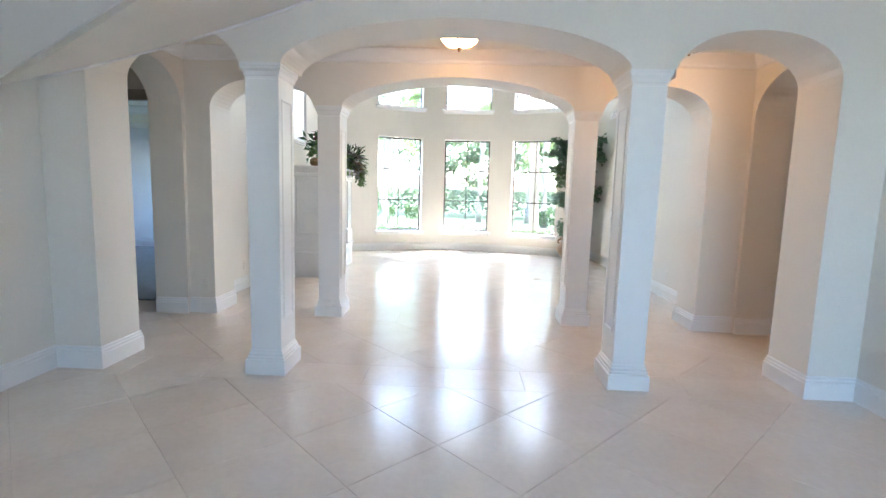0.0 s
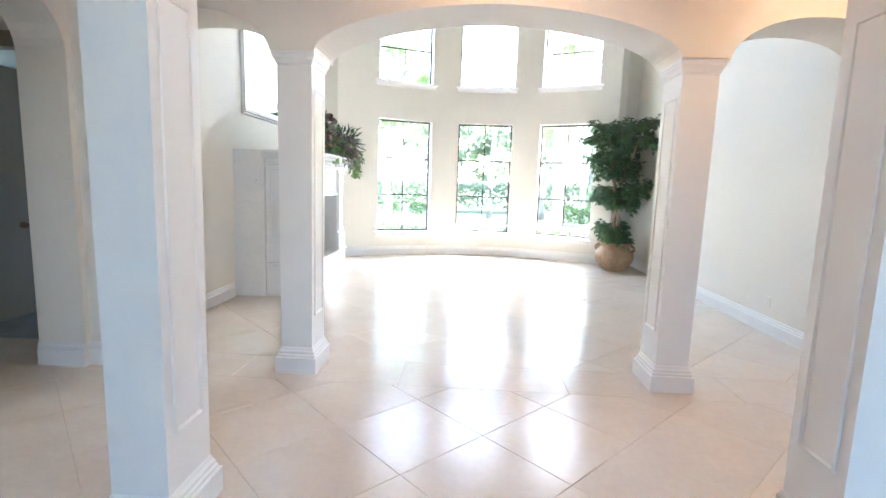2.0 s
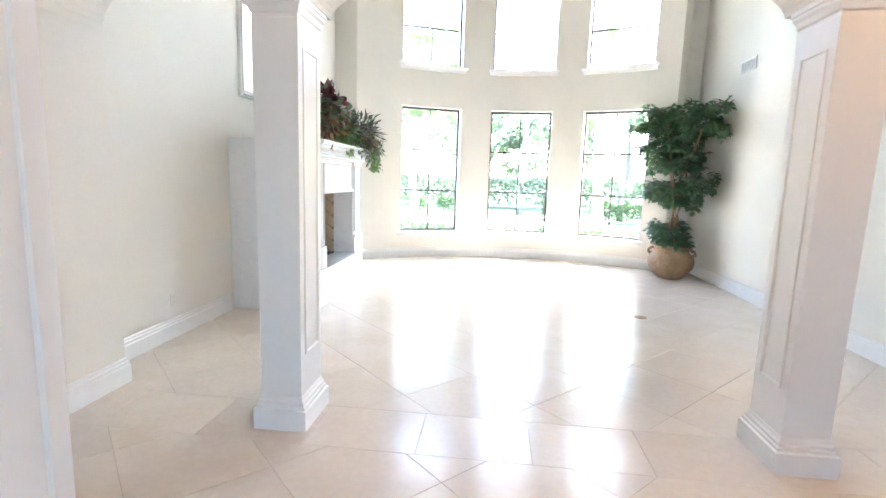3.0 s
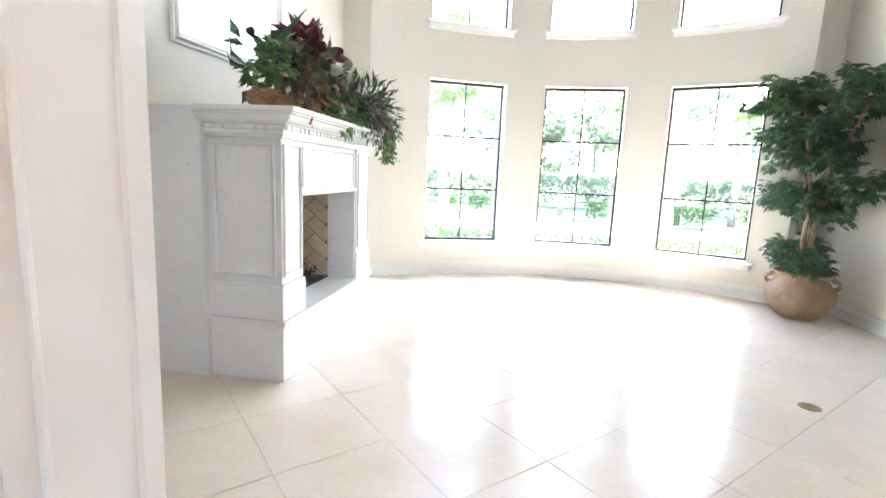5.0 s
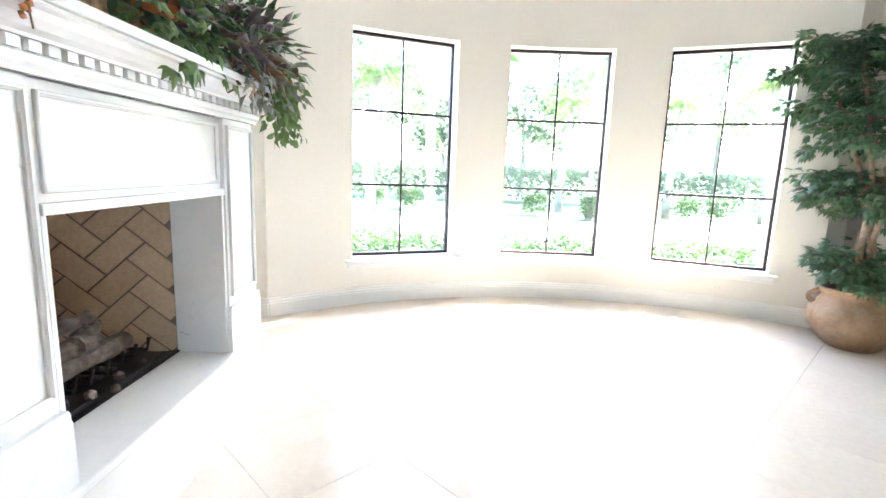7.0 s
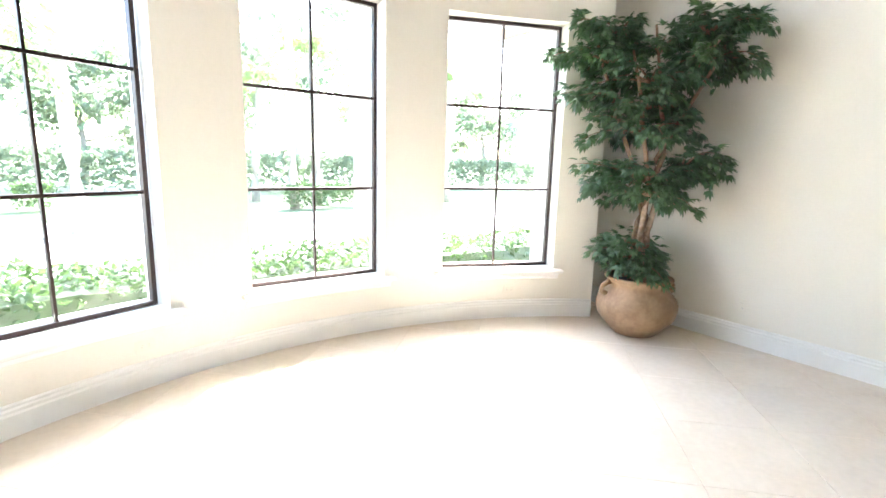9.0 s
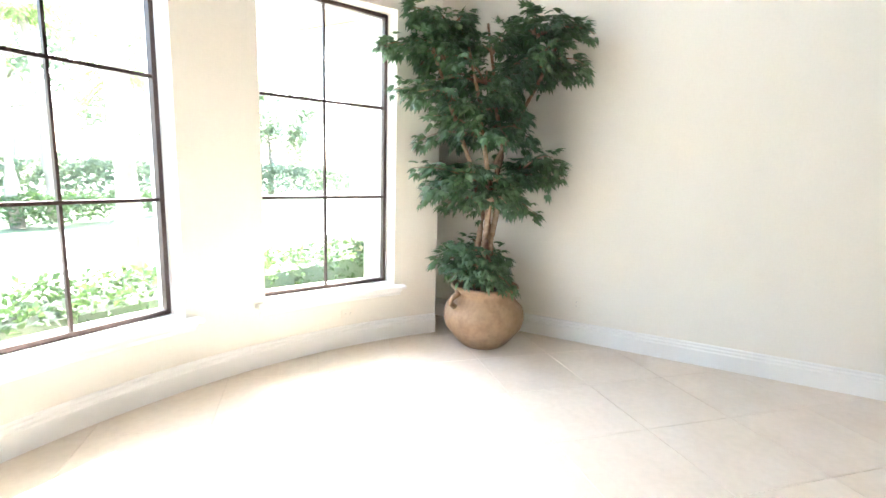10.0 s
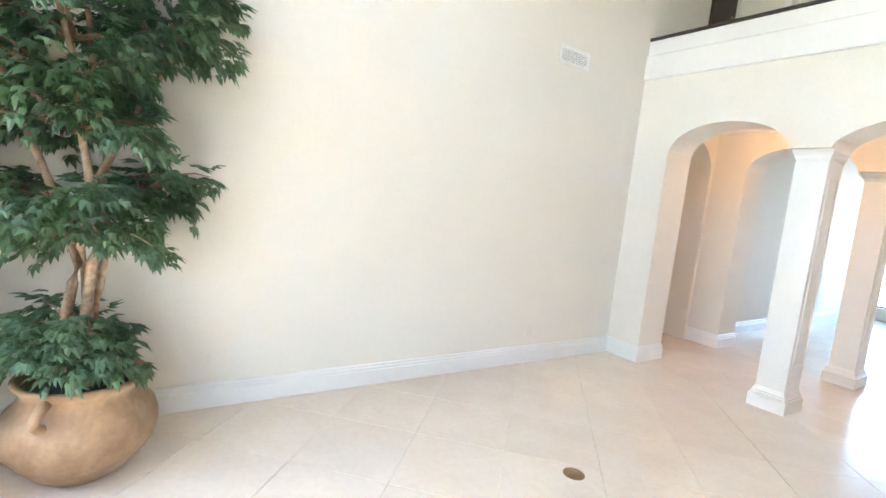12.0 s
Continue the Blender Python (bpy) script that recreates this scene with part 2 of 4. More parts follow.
def prism(outline, axis, a, b, bm=None):
    """Extrudes a 2D outline along x, y or z from a to b. For y the outline is (x, z), for x (y, z), for z (x, y)."""
    bm = bm or bmesh.new()
    put = {"y": lambda p, d: (p[0], d, p[1]), "x": lambda p, d: (d, p[0], p[1]), "z": lambda p, d: (p[0], p[1], d)}[axis]
    lo, hi = [bm.verts.new(put(p, a)) for p in outline], [bm.verts.new(put(p, b)) for p in outline]
    faces = [bm.faces.new(lo), bm.faces.new(hi[::-1])]
    n = len(outline)
    for i in range(n):
        bm.faces.new((lo[(i + 1) % n], lo[i], hi[i], hi[(i + 1) % n]))
    bm.normal_update()
    bmesh.ops.triangulate(bm, faces=faces)
    bmesh.ops.recalc_face_normals(bm, faces=bm.faces)
    return bm


def sweep(path, profile, closed=False, bm=None):
    """Sweeps a closed profile of (offset to the path's left, z) along a flat path of (x, y)."""
    bm = bm or bmesh.new()
    n, rings = len(path), []
    for i, p in enumerate(path):
        p = Vector(p)
        before = Vector(path[i - 1]) if (i or closed) else None
        after = Vector(path[(i + 1) % n]) if (i < n - 1 or closed) else None
        d0 = (p - before).normalized() if before is not None else None
        d1 = (after - p).normalized() if after is not None else None
        d0, d1 = d0 or d1, d1 or d0
        n0, n1 = Vector((-d0.y, d0.x)), Vector((-d1.y, d1.x))
        m = (n0 + n1).normalized()
        m /= max(0.3, m.dot(n0))
        rings.append([bm.verts.new((p.x + m.x * o, p.y + m.y * o, z)) for o, z in profile])
    k = len(profile)
    for i in range(n if closed else n - 1):
        a, b = rings[i], rings[(i + 1) % n]
        for j in range(k):
            bm.faces.new((a[j], a[(j + 1) % k], b[(j + 1) % k], b[j]))
    if not closed:
        bm.faces.new(rings[0])
        bm.faces.new(rings[-1][::-1])
    bmesh.ops.recalc_face_normals(bm, faces=bm.faces)
    return bm


def lathe(profile, seg=40, bm=None):
    bm = bm or bmesh.new()
    rings = [[bm.verts.new((r * math.cos(2 * math.pi * i / seg), r * math.sin(2 * math.pi * i / seg), z)) for i in range(seg)] for r, z in profile]
    for a, b in zip(rings, rings[1:]):
        for i in range(seg):
            bm.faces.new((a[i], a[(i + 1) % seg], b[(i + 1) % seg], b[i]))
    bm.faces.new(rings[0][::-1])
    bm.faces.new(rings[-1])
    return bm


def tube(points, radii, seg=8, bm=None):
    """A tapered limb through points."""
    bm = bm or bmesh.new()
    rings = []
    for i, p in enumerate(points):
        d = (Vector(points[min(i + 1, len(points) - 1)]) - Vector(points[max(i - 1, 0)])).normalized()
        q = d.to_track_quat("Z", "Y")
        r = radii[i]
        rings.append([bm.verts.new(Vector(p) + q @ Vector((r * math.cos(2 * math.pi * k / seg), r * math.sin(2 * math.pi * k / seg), 0))) for k in range(seg)])
    for a, b in zip(rings, rings[1:]):
        for k in range(seg):
            bm.faces.new((a[k], a[(k + 1) % seg], b[(k + 1) % seg], b[k]))
    bm.faces.new(rings[0][::-1])
    bm.faces.new(rings[-1])
    return bm


class Leaves:
    """Collects bent, pointed leaves into one mesh."""

    def __init__(self):
        self.v, self.f = [], []

    def leaf(self, base, way, length, width, droop=0.25, up=None):
        way = Vector(way).normalized()
        up = Vector(up) if up is not None else Vector((random.uniform(-1, 1), random.uniform(-1, 1), random.uniform(0.2, 1)))
        side = way.cross(up)
        side = side.normalized() if side.length > 1e-4 else Vector((1, 0, 0))
        nor = side.cross(way).normalized()
        b = Vector(base)
        if width > length * 0.75:
            k = len(self.v)
            turn = random.uniform(0, 6.28)
            self.v.append(b + way * length * 0.5 + nor * length * 0.06)
            for i in range(10):
                a = 2 * math.pi * i / 10
                r = 0.5 * (1 + 0.16 * math.sin(2.5 * a + turn) + random.uniform(-0.07, 0.07))
                s = 0.5 - r * math.cos(a)
                self.v.append(b + way * length * s + side * width * r * math.sin(a) - nor * length * (droop * s * s * 0.8 + 0.22 * abs(math.sin(a)) * r))
            self.f += [(k, k + 1 + i, k + 1 + (i + 1) % 10) for i in range(10)]
            return
        mid = b + way * length * 0.45 + nor * length * 0.08
        tip = b + way * length - nor * length * droop
        k = len(self.v)
        self.v += [b, mid + side * width / 2 - nor * width * 0.15, mid, mid - side * width / 2 - nor * width * 0.15, tip]
        self.f += [(k, k + 1, k + 2), (k, k + 2, k + 3), (k + 1, k + 4, k + 2), (k + 2, k + 4, k + 3)]

    def fan(self, base, way, length, up):
        """A hand of five leaflets."""
        way, up = Vector(way).normalized(), Vector(up)
        side = way.cross(up)
        side = side.normalized() if side.length > 1e-4 else Vector((1, 0, 0))
        for a, s in ((-1.1, 0.62), (-0.55, 0.88), (0.0, 1.0), (0.55, 0.88), (1.1, 0.62)):
            d = way * math.cos(a) + side * math.sin(a)
            self.leaf(base, d, length * s, length * 0.36, 0.22, up)

    def make(self, name, material, parent=None, label=""):
        return raw(name, self.v, self.f, material, parent, label)


def bow(angle, radius):
    """A point of the bow, angle in degrees from straight ahead, to the right."""
    return (BX + radius * math.sin(radians(angle)), BY + radius * math.cos(radians(angle)))


def ellipse(x0, x1, z0, rise, n=28, power=2.0):
    """Points of an arch from x0 to x1."""
    c, h = (x0 + x1) / 2, (x1 - x0) / 2
    out = []
    for i in range(n + 1):
        a = math.pi * (1 - i / n)
        cx, sz = math.cos(a), math.sin(a)
        out.append((c + h * math.copysign(abs(cx) ** (2 / power), cx), z0 + rise * sz ** (2 / power)))
    return out

# ---- structure ----
def setting(name, bm, material, label, category="", smooth=False):
    return tagged(link(name, bm, material, smooth=smooth), label, category or name.split("_")[0], kind="structure")


# floor bed; tiles lie on it
floor = setting("floor", box(-5.6, 5.2, -2.9, 12.0, -0.12, -0.0035), M_GROUT, "sandy grout bed under the cream stone tiles", "floor")

# great room side walls
setting("wall_west", box(XL - 0.3, XL, YB1, 11.4, 0, TOPZ), M_WALL, "cream painted wall behind the marble fireplace", "wall")
setting("wall_east", box(XR, XR + 0.3, YB1, 11.4, 0, TOPZ), M_WALL, "plain cream painted wall beside the potted tree", "wall")
Y_RET = 11.2
E_ANG, W_ANG = math.degrees(math.asin(2.39 / BR)), 42.0
setting("wall_return_west", box(XL, -2.64, 10.572, 10.87, 0, TOPZ), M_WALL, "cream return wall beside the bow", "wall")
setting("wall_return_east", box(2.30, XR, Y_RET, Y_RET + 0.3, 0, TOPZ), M_WALL, "cream return wall beside the bow", "wall")


def bow_wall():
    cuts = sorted({-W_ANG, E_ANG} | {a + s * WIN_HALF for a in WIN_A for s in (-1, 1)})
    angles = []
    for a, b in zip(cuts, cuts[1:]):
        n = 6
        angles += [a + (b - a) * i / n for i in range(n)]
    angles.append(cuts[-1])
    zs = [0, LZ0, LZ1, UZ0, UZ1, TOPZ]

    def is_open(i, k):
        if i < 0 or i >= len(angles) - 1 or k < 0 or k > 4:
            return None
        mid = (angles[i] + angles[i + 1]) / 2
        return k in (1, 3) and any(abs(mid - a) < WIN_HALF for a in WIN_A)

    verts, faces = [], []
    for r in (BR, BR + BT):
        for a in angles:
            for z in zs:
                verts.append((*bow(a, r), z))
    na, nz = len(angles), len(zs)
    at = lambda s, i, k: s * na * nz + i * nz + k  # noqa: E731
    for i in range(na - 1):
        for k in range(nz - 1):
            if is_open(i, k):
                continue
            faces.append((at(0, i, k), at(0, i, k + 1), at(0, i + 1, k + 1), at(0, i + 1, k)))
            faces.append((at(1, i, k), at(1, i + 1, k), at(1, i + 1, k + 1), at(1, i, k + 1)))
            for di, dk, e in ((-1, 0, ((i, k), (i, k + 1))), (1, 0, ((i + 1, k + 1), (i + 1, k))), (0, -1, ((i + 1, k), (i, k))), (0, 1, ((i, k + 1), (i + 1, k + 1)))):
                if is_open(i + di, k + dk) in (True, None):
                    (a, b), (c, d) = e
                    faces.append((at(0, a, b), at(1, a, b), at(1, c, d), at(0, c, d)))
    ob = raw("wall_bow", verts, faces, M_WALL)
    return tagged(ob, "curved cream wall with two rows of tall windows", "wall", kind="structure")


bow_wall()
ceiling_bm = box(-3.4, 3.3, YB1 - 1.6, 12.3, TOPZ, TOPZ + 0.2)
setting("ceiling_great_room", ceiling_bm, M_CEIL, "high white ceiling over the great room", "ceiling")


def arcade(name, y0, y1, x0, x1, top, label):
    """A wall on two columns with a broad middle arch and two narrow ones."""
    cl0, cl1, cr0, cr1 = CLX - 0.16, CLX + 0.142, CRX - 0.165, CRX + 0.135
    line = [(x0, 0), (JL, 0)]
    line += ellipse(JL, cl0, 2.24, 0.32, 24, 2.1)
    line += [(cl0, SPRING - 0.005), (cl1, SPRING - 0.005)]
    line += ellipse(cl1, cr0, SPRING, 0.308, 36, 1.8)
    line += [(cr0, SPRING - 0.005), (cr1, SPRING - 0.005)]
    line += ellipse(cr1, JR, 2.24, 0.32, 24, 2.1)
    line += [(JR, 0), (x1, 0), (x1, top), (x0, top)]
    clean = [p for i, p in enumerate(line) if i == 0 or (abs(p[0] - line[i - 1][0]) + abs(p[1] - line[i - 1][1])) > 1e-4]
    return setting(name, prism(clean, "y", y0, y1), M_WALL, label, "wall")


arcade("wall_arcade_foyer", YA0, YA1, -3.4, 3.3, TOPZ, "cream wall with three arches on square columns")
arcade("wall_arcade_room", YB0, YB1, -3.36, 3.3, 3.05, "cream wall with three arches under the balcony")


def side_arch(name, xa, xb, label):
    """The short wall between the arcades, with a round-headed opening."""
    y0, y1 = 3.84, 5.0
    line = [(YA1, 0), (y0, 0)] + ellipse(y0, y1, 2.22, 0.42, 28, 2.1) + [(y1, 0), (YB0, 0), (YB0, VC + 0.08), (YA1, VC + 0.08)]
    return setting(name, prism(line, "x", xa, xb), M_WALL, label, "wall")


side_arch("wall_side_arch_west", -3.36, -3.0, "cream wall with an arched opening to the bedroom hall")
side_arch("wall_side_arch_east", 2.95, 3.3, "cream wall with an arched opening to a passage")
setting("ceiling_arcade", box(-3.36, 3.3, YA1, YB0, VC, VC + 0.08), M_CEIL, "white ceiling between the two arcades", "ceiling")

# foyer
setting("wall_foyer_west", box(FXL - 0.3, FXL, Y_SOUTH, YA0, 0, TOPZ), M_WALL, "cream foyer wall under the stair", "wall")
setting("wall_foyer_east", box(FXR, FXR + 0.3, Y_SOUTH, YA0, 0, TOPZ), M_WALL, "cream foyer wall", "wall")
setting("ceiling_foyer", box(-3.4, 3.3, Y_SOUTH - 0.3, YA1, TOPZ, TOPZ + 0.2), M_CEIL, "high white ceiling over the foyer", "ceiling")
SW0, SW1, SZ0, SZ1 = 0.3, 2.7, 0.25, 3.0
sw = box(-3.4, SW0, Y_SOUTH - 0.3, Y_SOUTH, 0, TOPZ)
box(SW1, 3.3, Y_SOUTH - 0.3, Y_SOUTH, 0, TOPZ, bm=sw)
box(SW0, SW1, Y_SOUTH - 0.3, Y_SOUTH, 0, SZ0, bm=sw)
box(SW0, SW1, Y_SOUTH - 0.3, Y_SOUTH, SZ1, TOPZ, bm=sw)
setting("wall_south", sw, M_WALL, "cream foyer wall round a tall window", "wall")

# passages behind the side arches
hall_w = box(-5.6, -5.4, 2.4, 5.43, 0, VC)
box(-5.4, -3.36, 2.2, 2.4, 0, VC, bm=hall_w)
setting("wall_hall_west", hall_w, M_WALL, "cream wall of the bedroom hall", "wall")
dw = box(-5.4, -4.62, 5.43, 5.57, 0, VC)
box(-4.62, -3.40, 5.43, 5.57, 2.40, VC, bm=dw)
box(-3.40, -3.36, 5.05, 5.57, 0, VC, bm=dw)
setting("wall_door_hall", dw, M_WALL, "cream hall wall round the bedroom doorway", "wall")
setting("ceiling_hall_west", box(-5.6, -3.36, 2.2, 5.57, VC, VC + 0.1), M_CEIL, "hall ceiling", "ceiling")
setting("wall_hall_foyer_west", box(-3.4, -3.36, 2.4, YA1, 0, VC), M_WALL, "cream hall wall", "wall")
pe = box(3.3, 5.2, 5.06, 5.26, 0, VC)
box(5.0, 5.2, 2.2, 5.06, 0, VC, bm=pe)
box(3.3, 5.0, 2.2, 2.4, 0, VC, bm=pe)
setting("wall_passage_east", pe, M_WALL, "cream walls of the side passage", "wall")
setting("ceiling_passage_east", box(3.3, 5.2, 2.2, 5.26, VC, VC + 0.1), M_CEIL, "passage ceiling", "ceiling")

# bedroom beyond the doorway
bw = box(-8.2, -8.0, 5.57, 8.0, 0, 3.1)
box(-8.2, -8.0, 9.4, 10.6, 0, 3.1, bm=bw)
box(-8.2, -8.0, 8.0, 9.4, 0, 0.7, bm=bw)
box(-8.2, -8.0, 8.0, 9.4, 2.2, 3.1, bm=bw)
box(-8.0, -3.34, 10.4, 10.6, 0, 3.1, bm=bw)
box(-3.36, -3.32, 5.57, 10.6, 0, 3.1, bm=bw)
box(-8.0, -5.4, 5.37, 5.57, 0, 3.1, bm=bw)
setting("wall_bedroom", bw, M_BEDWALL, "pale grey bedroom walls", "wall")
bc = box(-8.2, -3.3, 5.4, 10.6, 2.95, 3.1)
box(-8.0, -3.36, 5.57, 6.6, 2.62, 2.95, bm=bc)
box(-8.0, -7.2, 6.6, 10.4, 2.62, 2.95, bm=bc)
box(-7.2, -3.36, 9.5, 10.4, 2.62, 2.95, bm=bc)
setting("ceiling_bedroom", bc, M_CEIL, "white tray ceiling of the bedroom", "ceiling")
setting("floor_carpet", box(-8.0, -3.36, 5.5, 10.4, -0.1, 0.008), M_CARPET, "grey cut-pile bedroom carpet", "floor")

# balcony over the room arcade
setting("balcony_floor", box(-3.3, 3.25, YA1, YB1, 3.05, 3.21), M_CEIL, "white balcony slab over the arches", "balcony")
setting("balcony_parapet", box(XL, XR, YB1 - 0.14, YB1 + 0.004, 3.21, 3.468), M_TRIM, "white low parapet of the balcony", "parapet")
setting("balcony_fascia", prism([(YB1 - 0.12, 3.06), (YB1 + 0.02, 3.06), (YB1 + 0.026, 3.07), (YB1 + 0.026, 3.30), (YB1 + 0.018, 3.312), (YB1 + 0.006, 3.317), (YB1 - 0.12, 3.317)], "x", XL, XR), M_TRIM, "white moulded fascia below the balcony rail", "fascia")
setting("wall_loft_east", box(XR, XR + 0.3, YA1, YB1, 3.0, TOPZ), M_WALL, "cream wall at the end of the balcony", "wall")
setting("wall_loft_west", box(XL - 0.3, XL, YA1, YB1, 3.0, TOPZ), M_WALL, "cream wall at the end of the balcony", "wall")
setting("ceiling_hall_cover", box(-3.4, 3.3, YA1, YB1 - 1.6, TOPZ, TOPZ + 0.2), M_CEIL, "white loft ceiling", "ceiling")

BASE = [(0, 0), (0.022, 0), (0.022, 0.115), (0.016, 0.125), (0.017, 0.14), (0.010, 0.15), (0.011, 0.163), (0.004, 0.172), (0, 0.172)]
FLIP = [(-o, z) for o, z in BASE]


def baseboard(path, left=True):
    return setting("baseboard", sweep(path, BASE if left else FLIP), M_TRIM, "white moulded baseboard along the wall", "baseboard")


arc_in = [bow(-W_ANG + (W_ANG + E_ANG) * i / 48, BR) for i in range(49)]
baseboard([(-2.63, 10.572), (XL, 10.572), (XL, 9.2)])
baseboard([(XL, 7.26), (XL, YB1), (JL, YB1), (JL, YB0), (-2.999, YB0)])
baseboard(arc_in, left=False)
baseboard([(2.44, Y_RET), (XR, Y_RET), (XR, YB1), (JR, YB1), (JR, YB0), (2.951, YB0)], left=False)
baseboard([(FXL, YA0), (FXL, Y_SOUTH)])
baseboard([(-3.0, YA1), (JL, YA1), (JL, YA0), (FXL, YA0)])
baseboard([(FXR, Y_SOUTH), (FXR, YA0)])
baseboard([(FXR, YA0), (JR, YA0), (JR, YA1), (2.949, YA1)])
baseboard([(-3.001, 5.0), (-3.36, 5.0)])
baseboard([(2.951, 5.0), (3.3, 5.0)], left=False)
baseboard([(3.3, 5.06), (5.0, 5.06), (5.0, 2.4)], left=False)
baseboard([(-5.4, 2.4), (-5.4, 5.43), (-4.72, 5.43)], left=False)
baseboard([(-8.0, 5.57), (-8.0, 10.4), (-3.36, 10.4)], left=False)

CROWN = [(0, 0), (0.0, -0.13), (0.015, -0.125), (0.02, -0.10), (0.055, -0.06), (0.075, -0.03), (0.085, -0.02), (0.085, 0)]
vest = [(-2.999, YA1 + 0.001), (2.949, YA1 + 0.001), (2.949, YB0 - 0.001), (-2.999, YB0 - 0.001)]
setting("crown_moulding", sweep(vest, [(o, VC + z) for o, z in CROWN], closed=True), M_TRIM, "white crown moulding round the arcade ceiling", "crown moulding")
bedc = [(-7.2, 6.6), (-3.37, 6.6), (-3.37, 9.5), (-7.2, 9.5)]
setting("crown_moulding", sweep(bedc, [(o, 2.95 + z * 1.2) for o, z in CROWN], closed=True), M_TRIM, "white crown moulding in the tray ceiling", "crown moulding")


# ---- windows ----
def window(name, angle, z0, z1, bars, label):
    ob = thing(name, label, "window", kind="structure")
    c, half, r = bow(angle, BG), 0.545, 0.016
    ob.matrix_world = pose(c[0], c[1], 0, 0, 0, -angle)
    h = z1 - z0
    zc = z0
    part("window_frame", sweep([(-half, -0.022), (half, -0.022)], [(0, zc), (0.045, zc), (0.045, zc + 0.028), (0, zc + 0.028)]), M_BRONZE, ob)
    part("window_frame", box(-half, half, -0.022, 0.023, z1 - 0.03, z1), M_BRONZE, ob)
    part("window_frame", box(-half, -half + 0.028, -0.022, 0.023, z0 + 0.028, z1 - 0.03), M_BRONZE, ob)
    part("window_frame", box(half - 0.028, half, -0.022, 0.023, z0 + 0.028, z1 - 0.03), M_BRONZE, ob)
    part("mullion", box(-r / 2, r / 2, -0.014, 0.016, z0 + 0.028, z1 - 0.03), M_BRONZE, ob)
    xs = [-half + 0.028, 0, half - 0.028]
    for k in range(1, bars):
        z = z0 + h * k / bars
        part("glazing_bar", box(xs[0], xs[2], -0.0165, 0.018, z - 0.011, z + 0.011, 0.003), M_BRONZE, ob)
    for k in range(bars):
        for a, b in ((0, 1), (1, 2)):
            p = part("pane", box(xs[a], xs[b], 0.003, 0.008, z0 + h * k / bars + 0.005, z0 + h * (k + 1) / bars - 0.005), M_GLASS, ob)
            p.visible_shadow = False
    return ob


SILL = [(-0.14, -0.03), (0.075, -0.03), (0.085, -0.022), (0.085, -0.008), (0.075, 0.0), (-0.14, 0.0)]
APRON = [(0, -0.03), (0.06, -0.03), (0.05, -0.045), (0.03, -0.06), (0.022, -0.085), (0.0, -0.095)]


def sill(angle, z):
    ob = thing("window_sill", "white moulded window sill under a bow window", "window sill", kind="structure")
    arc = lambda e: [bow(angle - WIN_HALF - e + (2 * WIN_HALF + 2 * e) * i / 14, BR) for i in range(15)]  # noqa: E731
    part("sill_board", sweep(arc(1.1), [(-o, z + h) for o, h in SILL[1:-1]] + [(0.0, z), (0.0, z - 0.03)]), M_TRIM, ob)
    inner = [bow(angle - WIN_HALF + 2 * WIN_HALF * i / 14, BR) for i in range(15)]
    part("sill_inner", sweep(inner, [(0.0, z + 0.004), (0.13, z + 0.004), (0.13, z - 0.0), (0.0, z - 0.0)]), M_TRIM, ob)
    part("apron", sweep(arc(0.7), [(-o, z + h) for o, h in APRON]), M_TRIM, ob)


for i, a in enumerate(WIN_A):
    window(f"window_{i + 1}", a, LZ0 + 0.005, LZ1 - 0.002, 3, "tall dark-framed window of six panes in the curved wall")
    sill(a, LZ0)
    window(f"window_{i + 4}", a, UZ0 + 0.005, UZ1 - 0.002, 3, "upper dark-framed window in the curved wall")
    sill(a, UZ0)


def south_window():
    ob = thing("window_7", "wide dark-framed foyer window with many panes", "window", kind="structure")
    y = Y_SOUTH - 0.15
    nx, nz = 3, 5
    for i in range(nx + 1):
        x = SW0 + (SW1 - SW0) * i / nx
        x = min(max(x, SW0 + 0.025), SW1 - 0.025)
        part("mullion", box(x - 0.025, x + 0.025, y - 0.025, y + 0.025, SZ0, SZ1), M_BRONZE, ob)
    for k in range(nz + 1):
        z = min(max(SZ0 + (SZ1 - SZ0) * k / nz, SZ0 + 0.02), SZ1 - 0.02)
        part("glazing_bar", box(SW0, SW1, y - 0.02, y + 0.02, z - 0.015, z + 0.015), M_BRONZE, ob)
    for i in range(nx):
        p = part("pane", box(SW0 + (SW1 - SW0) * i / nx + 0.02, SW0 + (SW1 - SW0) * (i + 1) / nx - 0.02, y - 0.003, y + 0.003, SZ0 + 0.02, SZ1 - 0.02), M_GLASS, ob)
        p.visible_shadow = False


south_window()


# ---- columns ----
def sq_profile(steps, fx, fy):
    """A stepped square moulding: steps of (out, z)."""
    path = [(-fx, -fy), (fx, -fy), (fx, fy), (-fx, fy)]
    bm = bmesh.new()
    rings = []
    for o, z in steps:
        rings.append([bm.verts.new((x + math.copysign(o, x), y + math.copysign(o, y), z)) for x, y in path])
    for a, b in zip(rings, rings[1:]):
        for i in range(4):
            bm.faces.new((a[i], a[(i + 1) % 4], b[(i + 1) % 4], b[i]))
    bm.faces.new(rings[0][::-1])
    bm.faces.new(rings[-1])
    bmesh.ops.recalc_face_normals(bm, faces=bm.faces)
    return bm


